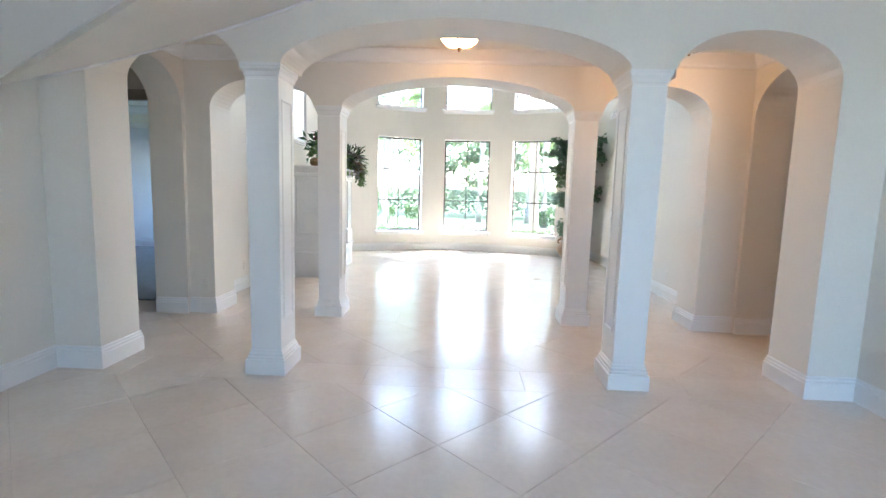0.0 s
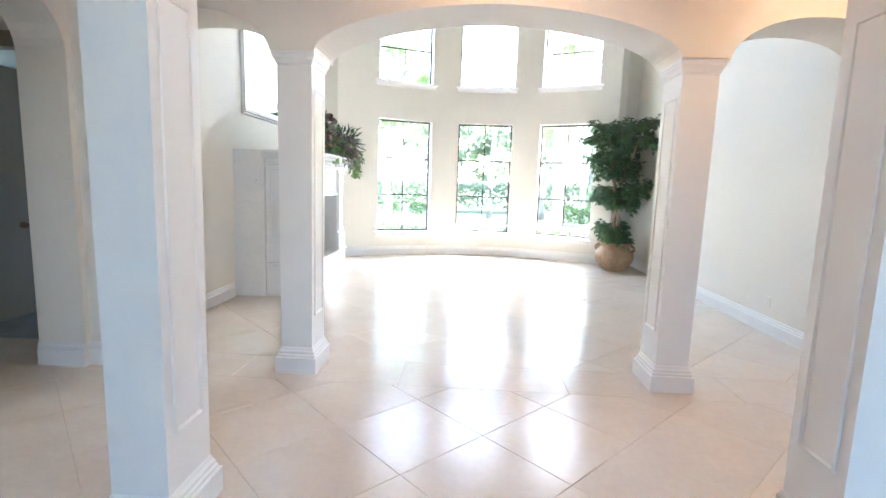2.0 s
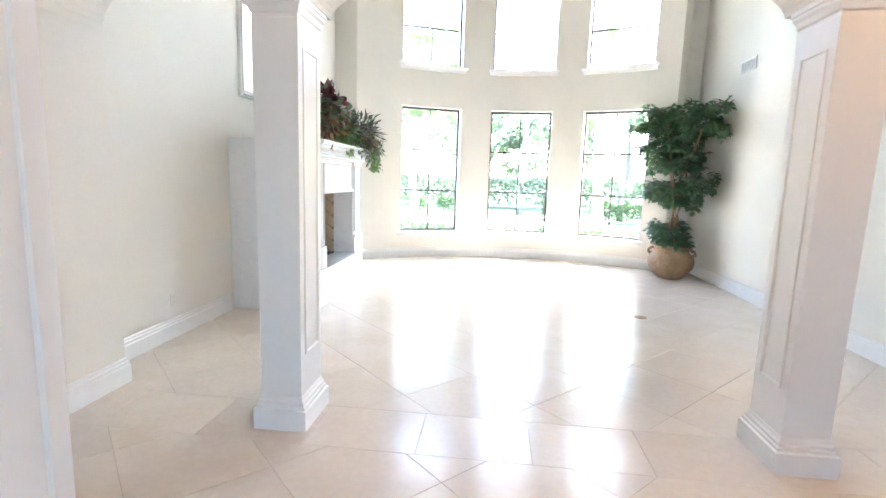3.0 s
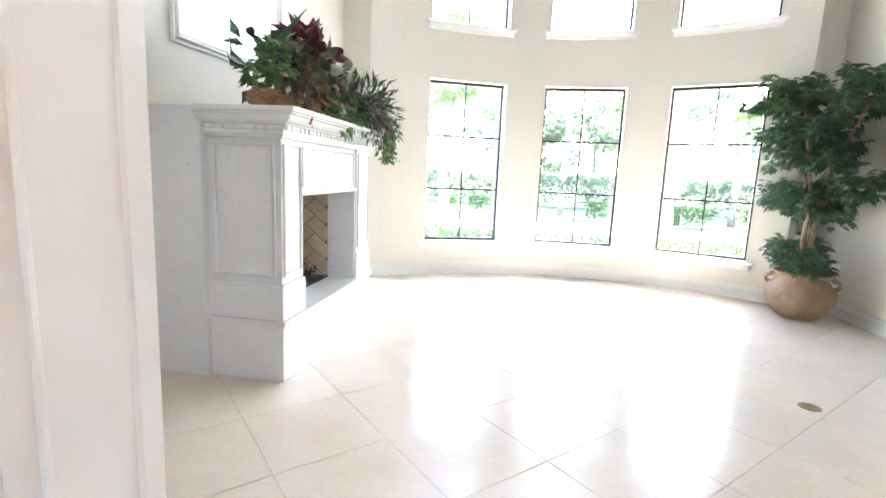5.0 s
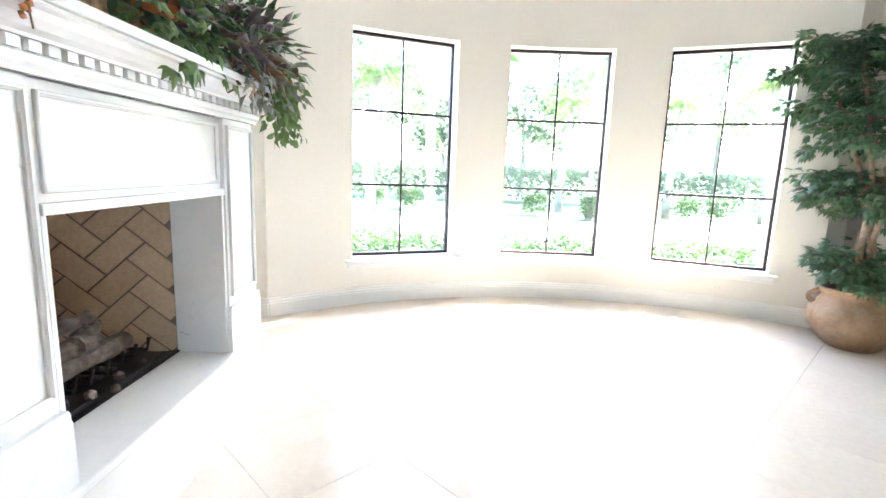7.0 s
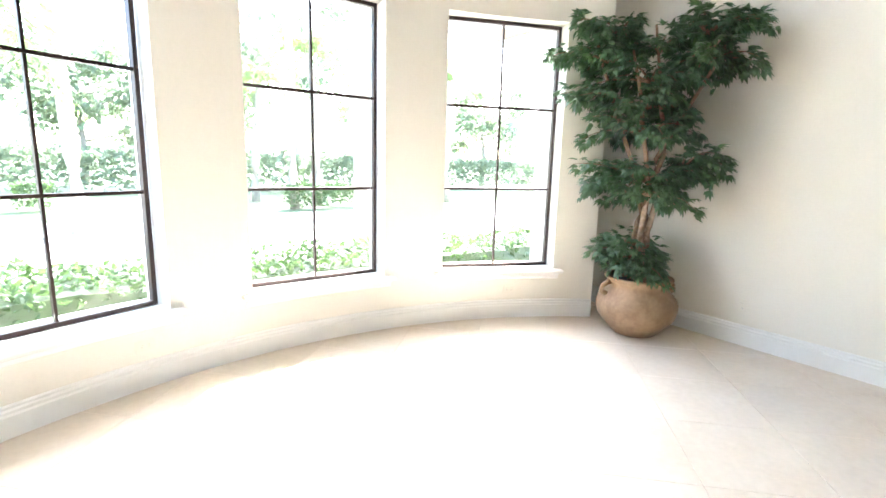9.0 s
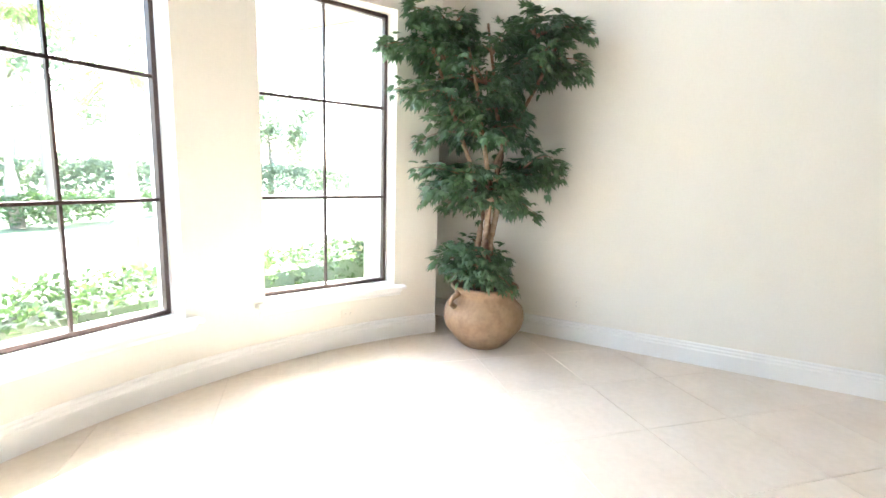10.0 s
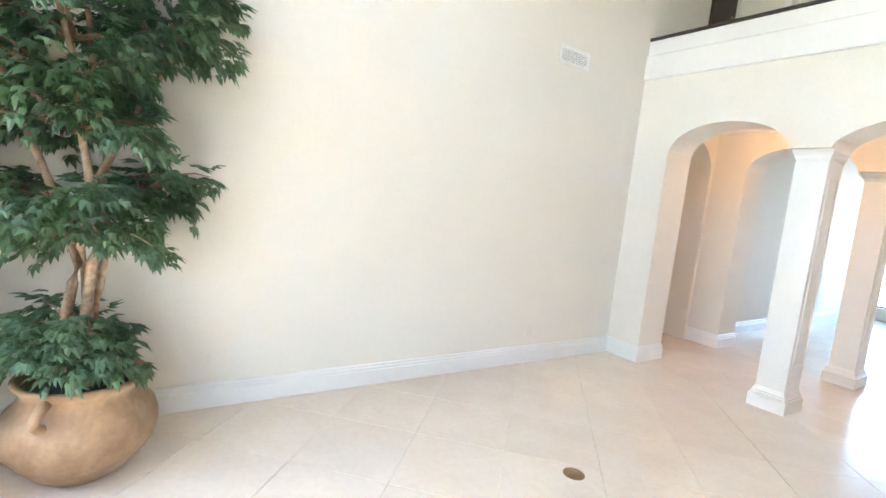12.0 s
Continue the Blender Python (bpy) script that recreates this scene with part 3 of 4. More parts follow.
def panel_frame(u0, u1, z0, z1, axis, at, out, w=0.018):
    """A raised, mitred moulding frame on a face: axis 'x' faces along x, 'y' along y."""
    bm = bmesh.new()
    rings = []
    for inset, d in ((0.0, 0.0), (0.0, 0.7), (0.15, 1.0), (0.55, 1.0), (0.75, 0.75), (1.0, 0.55), (1.0, 0.0)):
        a, b, c, e = u0 + inset * w, u1 - inset * w, z0 + inset * w, z1 - inset * w
        p = at + out * d
        ring = []
        for u, z in ((a, c), (b, c), (b, e), (a, e)):
            ring.append(bm.verts.new((p, u, z) if axis == "x" else (u, p, z)))
        rings.append(ring)
    for r, q in zip(rings, rings[1:] + rings[:1]):
        for k in range(4):
            bm.faces.new((r[k], r[(k + 1) % 4], q[(k + 1) % 4], q[k]))
    bmesh.ops.recalc_face_normals(bm, faces=bm.faces)
    return bm


def column():
    ob = thing("square_column", "white painted square column with panelled sides and moulded base", "column", "columns under the arches")
    fx, fy = 0.115, 0.15
    part("base", sq_profile([(0.036, 0.0), (0.036, 0.115), (0.024, 0.12), (0.024, 0.135), (0.016, 0.142), (0.016, 0.158), (0.008, 0.17), (0.004, 0.185), (0.0, 0.19)], fx, fy), M_TRIM, ob)
    part("shaft", sq_profile([(0, 0.19), (-0.006, 2.185)], fx, fy), M_TRIM, ob)
    part("capital", sq_profile([(-0.006, 2.185), (0.004, 2.19), (0.004, 2.205), (0.012, 2.215), (0.018, 2.24), (0.028, 2.255), (0.03, 2.27), (0.034, 2.275), (0.034, 2.295)], fx, fy), M_TRIM, ob)
    for s in (-1, 1):
        part("side_panel", panel_frame(-fy + 0.05, fy - 0.05, 0.42, 2.06, "x", s * (fx - 0.006), s * 0.017), M_TRIM, ob)
    return ob


col = column()
col.matrix_world = pose(CLX - 0.01, YA0 + 0.185, 0)
for x, y in ((CRX - 0.022, YA0 + 0.185), (CLX - 0.01, YB0 + 0.195), (CRX - 0.015, YB0 + 0.195)):
    copy_thing(col, pose(x, y, 0))

# ---- outside ----
tagged(link("ground", box(-220, 220, -160, 400, -0.6, -0.22), M_GRASS), "green lawn round the house", "ground", kind="structure")
tagged(link("driveway", box(-60, 60, 14.4, 22.2, -0.3, -0.19), M_PAVE), "pale sunlit concrete drive", "road", kind="structure")
# Paving assumed outside; spread wide so light into the foyer isn't lawn green.
tagged(link("garden_path", box(-30, 30, -24.0, -3.0, -0.3, -0.19), M_PAVE), "assumed pale paving that sends neutral light into the foyer", "pavement", kind="structure")


def hedge(name, x0, x1, y0, y1, h, n, size, label, material=None, core=True):
    """A hedge of many leaves round a dark core of twigs."""
    ob = thing(name, label, "hedge", kind="stuff")
    lv = Leaves()
    for _ in range(n):
        x, y = random.uniform(x0, x1), random.uniform(y0, y1)
        top = h * (0.82 + 0.18 * noise.noise((x * 1.3, y * 1.3, 3.0)) + 0.12 * noise.noise((x * 4, y * 4, 7.0)))
        z = -0.2 + (top + 0.2) * (1 - random.random() ** 2.2 * 0.9)
        lv.leaf((x, y, z), (random.uniform(-1, 1), random.uniform(-1, 1), random.uniform(-0.3, 1.0)), size * random.uniform(0.6, 1.3), size * 0.55)
    lv.make("foliage", material or M_HEDGE, ob)
    if not core:
        return ob
    nx = max(4, int((x1 - x0) / 0.5))
    verts, faces = [], []
    for i in range(nx + 1):
        x = x0 + (x1 - x0) * i / nx
        t = h * (0.50 + 0.16 * noise.noise((x, 2.0, 1.0)))
        verts += [(x, y0 + 0.1, -0.2), (x, y0 + 0.16, t), (x, y1 - 0.16, t), (x, y1 - 0.1, -0.2)]
    for i in range(nx):
        for k in range(3):
            faces.append((4 * i + k, 4 * i + k + 1, 4 * i + 5 + k, 4 * i + 4 + k))
    raw("twigs", verts, faces, M_TREE, ob)
    return ob


hedge("window_hedge", -4.5, 4.6, 12.9, 14.0, 0.42, 5200, 0.10, "low clipped green hedge below the windows")
hedge("far_hedge", -26, 28, 31.0, 33.5, 1.75, 16000, 0.30, "tall green hedge beyond the drive", M_TREE, False)
for x, y in ((-6.0, 24.8), (-4.0, 24.8), (-2.6, 24.8), (2.2, 24.0), (4.1, 23.0), (4.9, 22.9), (5.9, 23.4), (8.0, 24.2), (9.4, 24.6)):
    hedge("shrub", x - 0.42, x + 0.42, y, y + 0.8, 0.62, 520, 0.13, "small rounded shrub at the edge of the drive", M_HEDGE, False)



def palm(x, y, h, lean, seed):
    random.seed(seed)
    ob = thing("palm_tree", "slender palm with a grey trunk and arching fronds", "tree", "garden palms", at=(x, y, -0.25))
    pts = [(lean * (i / 7) ** 2, 0.1 * math.sin(i), h * i / 7) for i in range(8)]
    big = h > 7
    part("trunk", tube(pts, [0.16 - 0.008 * i for i in range(8)], 10), M_TRUNK, ob, smooth=True)
    lv = Leaves()
    top = Vector(pts[-1])
    for i in range(22):
        a, up = 2 * math.pi * i / 22 + random.uniform(-0.15, 0.15), random.uniform(-0.25, 0.95)
        d = Vector((math.cos(a), math.sin(a), 0))
        length = random.uniform(1.5, 2.2) * (1.15 if big else 1.0)
        for k in range(26):
            s = (k + 1) / 26
            p = top + d * length * s * (0.9 - 0.1 * up) + Vector((0, 0, length * (up * s - 0.75 * s * s)))
            for sd in (-1, 1):
                side = Vector((-d.y, d.x, 0)) * sd
                lv.leaf(p, side * 0.8 + d * 0.6 + Vector((0, 0, -0.45)), 0.42 * (1 - 0.55 * s), 0.045, 0.3)
    lv.make("crown", M_PALM, ob)


def tree(x, y, h, r, seed, n=2600):
    random.seed(seed)
    ob = thing("garden_tree", "leafy green tree beyond the drive", "tree", "garden trees", at=(x, y, -0.25))
    bm = tube([(0, 0, 0), (0.1, 0, h * 0.25), (0.0, 0.1, h * 0.5), (0.15, 0, h * 0.8)], [0.22, 0.17, 0.12, 0.04], 9)
    lv = Leaves()
    for i in range(14):
        a, z = i * 2.4, h * (0.35 + 0.55 * (i / 14))
        e = Vector((math.cos(a), math.sin(a), 0.5)) * r * random.uniform(0.4, 0.85)
        e.z = z + random.uniform(0, 0.8)
        tube([(0.05, 0, z - 0.3), tuple(e * 0.5 + Vector((0, 0, z * 0.5))), tuple(e)], [0.07, 0.045, 0.015], 6, bm)
        for _ in range(n // 14):
            q = e + Vector((random.gauss(0, 1), random.gauss(0, 1), random.gauss(0, 0.7))) * r * 0.17
            lv.leaf(q, (random.uniform(-1, 1), random.uniform(-1, 1), random.uniform(-0.8, 0.5)), random.uniform(0.25, 0.45), 0.22)
    part("trunk", bm, M_TRUNK, ob, smooth=True)
    lv.make("crown", M_TREE, ob)


# First palm: slender stem by the right window, crown set high to block sun.
for k, (x, y, h, lean) in enumerate(((2.3, 15.2, 7.2, -0.5), (-3.2, 19.0, 4.0, 0.3), (-1.55, 20.0, 5.6, -0.2), (0.9, 26.0, 6.0, 0.2), (3.6, 26.5, 4.6, 0.3), (5.2, 24.5, 5.4, -0.3), (7.4, 25.0, 4.4, 0.2), (10.5, 24.0, 5.0, -0.2), (-3.7, 23.0, 7.4, 0.2), (4.0, 23.5, 7.8, -0.2))):
    palm(x, y, h, lean, 20 + k)
for k, (x, y, h, r) in enumerate(((-11, 34, 11.5, 4.0), (-6, 36, 12.5, 4.2), (-1.5, 38, 7.0, 3.0), (3.5, 37, 8.0, 3.2), (8, 35, 12.0, 4.2), (15, 36, 11.5, 4.0), (21, 34, 7.0, 3.0), (-17, 35, 8, 3.4))):
    tree(x, y, h, r, 50 + k)
random.seed(5)
# Overhang added out of view to keep sun off the upper windows.
eave = [bow(-60 + 6 * i, 4.46) for i in range(21)] + [bow(60 - 6 * i, 6.0) for i in range(21)]
tagged(link("roof_overhang", prism(eave, "z", 5.5, 5.7), M_TRIM), "white overhang added out of view to shade the upper bow windows", "roof", kind="structure")


def wing():
    ob = thing("house_wing", "pale yellow stucco wing of the house with a deep eave", "house")
    part("wall", box(4.6, 9.0, 11.6, 13.6, -0.25, 3.3), M_STUCCO, ob)
    part("roof", prism([(10.9, 3.3), (14.2, 3.3), (14.2, 3.42), (12.5, 4.4), (10.9, 3.42)], "x", 3.95, 9.6), M_ROOF, ob)
    part("soffit", box(4.0, 4.6, 11.6, 14.1, 3.24, 3.297), M_TRIM, ob)


wing()

# ---- great room: fireplace ----
FY0, FY1, FX = 7.23, 9.02, -2.2


def herringbone(origin, u, w, h, parent, brick=(0.225, 0.112)):
    """Bricks in a herringbone bond on an upright panel: each a slab of its own, cut to the panel."""
    bl, bh = brick
    o, u = Vector(origin), Vector(u).normalized()
    nor = u.cross(Vector((0, 0, 1)))
    c = math.sqrt(0.5)
    cut = 0
    for i in range(-14, 15):
        for j in range(-14, 15):
            for kind in (0, 1):
                # lattice of the bond: steps (bh, bh) and (2 bl / 2, -bl)
                px, py = i * bh + j * bl, i * bh - j * bl
                rect = (px, py, px + bl, py + bh) if kind == 0 else (px + bl - bh - (bl - bh), py + bh, px + bh, py + bh + bl)
                x0, y0, x1, y1 = rect
                g = 0.004
                poly = [(x0 + g, y0 + g), (x1 - g, y0 + g), (x1 - g, y1 - g), (x0 + g, y1 - g)]
                poly = [(c * (x - y) + w * 0.5, c * (x + y) + h * 0.5) for x, y in poly]
                for nx, ny, d in ((-1, 0, -0.001), (1, 0, w - 0.001), (0, -1, -0.001), (0, 1, h - 0.001)):
                    poly = clip2(poly, nx, ny, d)
                    if len(poly) < 3:
                        break
                else:
                    area = abs(sum(p[0] * q[1] - q[0] * p[1] for p, q in zip(poly, poly[1:] + poly[:1]))) / 2
                    if area < 0.0006 or cut > 150:
                        continue
                    cut += 1
                    n = len(poly)
                    at = lambda p, d: o + u * p[0] + Vector((0, 0, p[1])) + nor * d  # noqa: E731
                    mx, my = sum(p[0] for p in poly) / n, sum(p[1] for p in poly) / n
                    top = [(p[0] + (mx - p[0]) * 0.03, p[1] + (my - p[1]) * 0.03) for p in poly]
                    verts = [at(p, 0) for p in poly] + [at(p, 0.007) for p in poly] + [at(p, 0.009) for p in top]
                    faces = [tuple(2 * n + k for k in range(n))]
                    for r in (0, 1):
                        faces += [(r * n + k, r * n + (k + 1) % n, (r + 1) * n + (k + 1) % n, (r + 1) * n + k) for k in range(n)]
                    raw("brick", verts, faces, M_BRICK, parent)


def clip2(poly, nx, ny, d):
    out = []
    for i, p in enumerate(poly):
        q = poly[(i + 1) % len(poly)]
        a, b = nx * p[0] + ny * p[1] - d, nx * q[0] + ny * q[1] - d
        if a <= 0:
            out.append(p)
        if (a < 0 < b) or (b < 0 < a):
            k = a / (a - b)
            out.append((p[0] + (q[0] - p[0]) * k, p[1] + (q[1] - p[1]) * k))
    return out


def fireplace():
    ob = thing("fireplace", "white veined marble fireplace with dentil mantel and raised hearth", "fireplace")
    ob.matrix_world = Matrix.Translation((XL, 7.355, 0)) @ Matrix.Diagonal((1.1125, 0.9665, 1.017, 1)) @ Matrix.Translation((-XL, -FY0, 0))
    o0, o1, oz = 7.57, 8.625, 1.2
    B = 0.004
    backing = part("backing_slab", box(XL + 0.001, -2.667, 7.189, o0, 0, 1.731, B), M_MARBLE, ob)
    part("backing_slab", box(XL + 0.001, -2.667, o1, 9.07, 0, 1.731, B), M_MARBLE, ob)
    part("backing_slab", box(XL + 0.001, -2.667, o0, o1, oz + 0.002, 1.731), M_MARBLE, ob)
    part("plinth", box(-2.666, FX, FY0, FY1, 0, 0.375, B), M_MARBLE, ob)
    part("hearth_slab", box(-2.95, FX + 0.022, FY0 - 0.022, FY1 + 0.03, 0.376, 0.41, 0.008), M_MARBLE, ob)
    for a, b in ((FY0 + 0.012, o0 - 0.02), (o1 + 0.02, FY1 - 0.012)):
        leg = part("leg", box(-2.68, FX - 0.016, a + 0.012, b - 0.004, 0.41, 1.555, B), M_MARBLE, ob)
        part("leg_base", prism([(a - 0.012, 0.411), (b + 0.016, 0.411), (b + 0.016, 0.60), (b + 0.010, 0.615), (b + 0.010, 0.63), (b + 0.002, 0.645), (a, 0.645), (a - 0.006, 0.63), (a - 0.006, 0.615), (a - 0.012, 0.60)], "x", -2.678, FX), M_MARBLE, ob)
        part("leg_panel", panel_frame(a + 0.035, b - 0.025, 0.69, 1.525, "x", FX - 0.017, 0.014, 0.016), M_MARBLE, leg)
    part("side_panel", panel_frame(-2.64, FX - 0.05, 0.69, 1.525, "y", FY0 + 0.025, -0.016, 0.022), M_MARBLE, ob)
    part("lintel", box(-2.68, FX - 0.032, o0 - 0.02, o1 + 0.02, oz, 1.555, B), M_MARBLE, ob)
    part("lintel_panel", panel_frame(o0 + 0.01, o1 - 0.01, 1.255, 1.525, "x", FX - 0.033, 0.014, 0.016), M_MARBLE, ob)
    part("opening_trim", box(FX - 0.033, FX - 0.012, o0 - 0.018, o1 + 0.018, oz - 0.003, oz + 0.03, 0.005), M_MARBLE, ob)
    for a, b in ((o0 - 0.019, o0 + 0.002), (o1 - 0.002, o1 + 0.019)):
        part("reveal", box(-2.45, FX - 0.02, a, b, 0.41, oz, 0.003), M_MARBLE, ob)
    around = [(-2.68, FY0 + 0.02), (FX - 0.014, FY0 + 0.02), (FX - 0.014, FY1 - 0.02), (-2.68, FY1 - 0.02)]
    low = [(0.0, 1.555), (-0.016, 1.555), (-0.02, 1.57), (-0.03, 1.58), (-0.03, 1.60), (-0.012, 1.602), (0.0, 1.602)]
    part("bed_mould", sweep(around, low), M_MARBLE, ob)
    part("dentil_band", sweep(around, [(0.0, 1.602), (-0.026, 1.602), (-0.026, 1.632), (0.0, 1.632)]), M_MARBLE, ob)
    top = [(0.0, 1.632), (-0.05, 1.632), (-0.055, 1.64), (-0.075, 1.65), (-0.095, 1.668), (-0.105, 1.685), (-0.12, 1.69), (-0.122, 1.70), (0.0, 1.70)]
    part("cornice", sweep(around, top), M_MARBLE, ob)
    part("mantel_shelf", box(-2.666, FX + 0.125, FY0 - 0.12, FY1 + 0.12, 1.7005, 1.731, 0.006), M_MARBLE, ob)
    n = 28
    for i in range(n):
        y = FY0 + 0.01 + (FY1 - FY0 - 0.02) * (i + 0.5) / n
        part("dentil", box(FX + 0.010, FX + 0.028, y - 0.019, y + 0.019, 1.604, 1.631), M_MARBLE, ob)
    for i in range(7):
        x = -2.66 + 0.46 * (i + 0.5) / 7
        part("dentil", box(x - 0.02, x + 0.02, FY0 - 0.022, FY0 - 0.004, 1.604, 1.631), M_MARBLE, ob)
    # firebox
    lining = part("firebox", box(-2.99, -2.95, o0, o1, 0.38, oz), M_MORTAR, ob)
    for a, b in (((-2.95, o0 + 0.16), (-2.45, o0)), ((-2.95, o1 - 0.16), (-2.45, o1))):
        s = 1 if b[1] == o1 else -1
        part("firebox_side", prism([a, b, (b[0], b[1] + 0.03 * s), (a[0], a[1] + 0.17 * s)], "z", 0.38, oz), M_MORTAR, ob)
    part("firebox_floor", box(-2.95, -2.44, o0, o1, 0.4105, 0.418), M_BLACK, ob)
    herringbone((-2.95, o1 - 0.16, 0.412), Vector((0.5, 0.16, 0)), 0.525, oz - 0.412, ob)
    herringbone((-2.95, o0 + 0.16, 0.412), Vector((0, 1, 0)) * 1.0, o1 - o0 - 0.32, oz - 0.412, ob)
    herringbone((-2.45, o0, 0.412), Vector((-0.5, 0.16, 0)), 0.525, oz - 0.412, ob)
    return ob


fireplace()


def gas_logs():
    random.seed(3)
    ob = thing("gas_log_set", "charred ceramic logs on a black burner grate", "fire logs", at=(-2.56, 8.18, 0.427))
    part("ember_pan", box(-0.17, 0.16, -0.42, 0.44, 0, 0.02, 0.004), M_BLACK, ob)
    for i in range(9):
        y = -0.36 + 0.09 * i
        part("grate_bar", tube([(-0.15, y, 0.0), (-0.15, y, 0.06), (0.12, y, 0.06), (0.13, y, 0.12)], [0.008] * 4, 6), M_BLACK, ob)
    for k, (y0, y1, x0, x1, z, r) in enumerate(((-0.38, 0.3, -0.1, -0.08, 0.12, 0.055), (-0.3, 0.34, 0.02, 0.03, 0.11, 0.045), (-0.3, 0.1, -0.06, 0.06, 0.19, 0.042), (0.0, 0.3, 0.06, -0.08, 0.20, 0.04), (-0.2, 0.2, -0.08, -0.02, 0.26, 0.034))):
        pts = [(x0 + (x1 - x0) * t / 6, y0 + (y1 - y0) * t / 6, z + random.uniform(-0.008, 0.008)) for t in range(7)]
        part("log", tube(pts, [r * random.uniform(0.8, 1.12) for _ in pts], 9), M_LOG, ob)
    for _ in range(26):
        x, y = random.uniform(-0.14, 0.2), random.uniform(-0.42, 0.45)
        s = random.uniform(0.012, 0.028)
        bm = bmesh.new()
        bmesh.ops.create_icosphere(bm, subdivisions=1, radius=s, matrix=Matrix.Translation((x, y, 0.012 + s * 0.6)))
        part("ember", bm, M_LOG if random.random() < 0.5 else M_BLACK, ob)


gas_logs()


def mirror():
    ob = thing("wall_mirror", "large pale blue mirror in a white moulded frame above the mantel", "mirror")
    y0, y1, z0, z1 = 7.55, 9.0, 2.20, 4.1
    part("mirror_glass", box(XL + 0.006, XL + 0.012, y0 + 0.05, y1 - 0.05, z0 + 0.05, z1 - 0.05), M_MIRROR, ob)
    for w, d in ((0.0, 0.03), (0.028, 0.044), (0.056, 0.026)):
        part("frame", panel_frame(y0 + w, y1 - w, z0 + w, z1 - w, "x", XL + 0.001, d, 0.028), M_TRIM, ob)


mirror()


# ---- mantel arrangement ----
def arrangement():
    random.seed(11)
    ob = thing("floral_arrangement", "long basket of green, burgundy and bronze silk foliage on the mantel", "plant", at=(-2.33, 8.2, 1.762))
    bm = bmesh.new()
    bmesh.ops.create_uvsphere(bm, u_segments=28, v_segments=12, radius=1.0, matrix=Matrix.Translation((0, -0.02, 0.075)) @ Matrix.Diagonal((0.19, 0.80, 0.13, 1)))
    for v in bm.verts:
        v.co.z = max(0.0, min(v.co.z, 0.14))
        v.co += Vector((random.uniform(-1, 1), random.uniform(-1, 1), 0)) * 0.004
    part("basket", bm, M_BASKET, ob, "low brown woven basket")
    for k in range(70):
        t = random.uniform(-0.68, 0.6)
        bulge = math.sqrt(max(0.05, 1 - (t / 0.72) ** 2))
        pts = [(0.17 * bulge * math.cos(a) , t + 0.05 * s, 0.03 + 0.11 * random.random()) for s, a in ((-1, 0.2), (0, 0.0), (1, -0.2))]
        part("wicker_strand", tube(pts, [0.005] * 3, 5), M_BASKET, ob) if k < 24 else None

    def spray(name, material, centre, spread, n, size, width, droop=0.3, up=0.5, out=0.6, label="", lobed=False):
        lv = Leaves()
        c = Vector(centre)
        for _ in range(n):
            off = Vector([max(-1.7 * w, min(1.7 * w, random.gauss(0, w))) for w in spread])
            p = c + off
            if p.x < 0.31:
                p.z = max(p.z, 0.03)
            d = Vector((off.x / max(spread[0], 0.01), off.y / max(spread[1], 0.01), off.z / max(spread[2], 0.01))) * out + Vector((random.uniform(-0.6, 0.6), random.uniform(-0.6, 0.6), up + random.uniform(-0.4, 0.4)))
            if lobed:
                lv.fan(p, d, size * random.uniform(0.6, 1.2), (random.uniform(0.2, 1), random.uniform(-0.7, 0.3), random.uniform(0.2, 1)))
            else:
                lv.leaf(p, d, size * random.uniform(0.6, 1.3), width * random.uniform(0.7, 1.2), droop)
        tagged(lv.make(name, material, ob, label), kind="stuff")

    spray("ivy_spray", M_FERN, (0.06, -0.70, 0.26), (0.07, 0.10, 0.06), 60, 0.085, 0.06, 0.35, 0.0, 0.5, "bright green ivy leaves", True)
    spray("blade_leaf", M_IVY, (-0.02, -0.66, 0.24), (0.05, 0.08, 0.05), 4, 0.36, 0.05, 0.5, 0.6, 0.8)
    spray("dark_foliage", M_IVY, (-0.02, -0.35, 0.30), (0.09, 0.17, 0.09), 80, 0.12, 0.075, 0.3, 0.3, 0.5)
    spray("burgundy_foliage", M_BURG, (0.06, -0.18, 0.47), (0.08, 0.13, 0.07), 110, 0.12, 0.09, 0.35, 0.3, 0.5, "burgundy silk leaves")
    spray("olive_foliage", M_OLIVE, (0.10, -0.22, 0.34), (0.08, 0.20, 0.08), 90, 0.11, 0.095, 0.35, 0.1, 0.5, "grey olive broad leaves")
    spray("bronze_foliage", M_BROWN, (0.13, -0.30, 0.22), (0.07, 0.22, 0.07), 190, 0.085, 0.055, 0.35, 0.0, 0.5, "bronze brown leaves")
    spray("russet_foliage", M_BERRY, (0.17, -0.12, 0.22), (0.05, 0.2, 0.07), 46, 0.075, 0.055, 0.35, 0.1, 0.5, "russet leaves")
    spray("silver_foliage", M_SILVER, (0.10, 0.05, 0.32), (0.08, 0.22, 0.07), 40, 0.11, 0.08, 0.35, 0.1, 0.5, "silver green leaves")
    spray("middle_foliage", M_IVY, (0.10, 0.22, 0.20), (0.09, 0.22, 0.09), 240, 0.11, 0.055, 0.3, 0.1, 0.6)
    spray("trailing_ivy", M_FERN, (0.28, 0.12, 0.06), (0.05, 0.16, 0.09), 90, 0.085, 0.065, 0.4, -0.5, 0.4, "", True)
    spray("hanging_blade", M_IVY, (0.32, 0.02, 0.04), (0.02, 0.05, 0.03), 3, 0.17, 0.06, 0.2, -1.2, 0.2)
    spray("ruscus_foliage", M_IVY, (0.20, 0.62, 0.20), (0.13, 0.20, 0.10), 300, 0.12, 0.03, 0.3, 0.2, 0.8, "narrow dark green leaves")
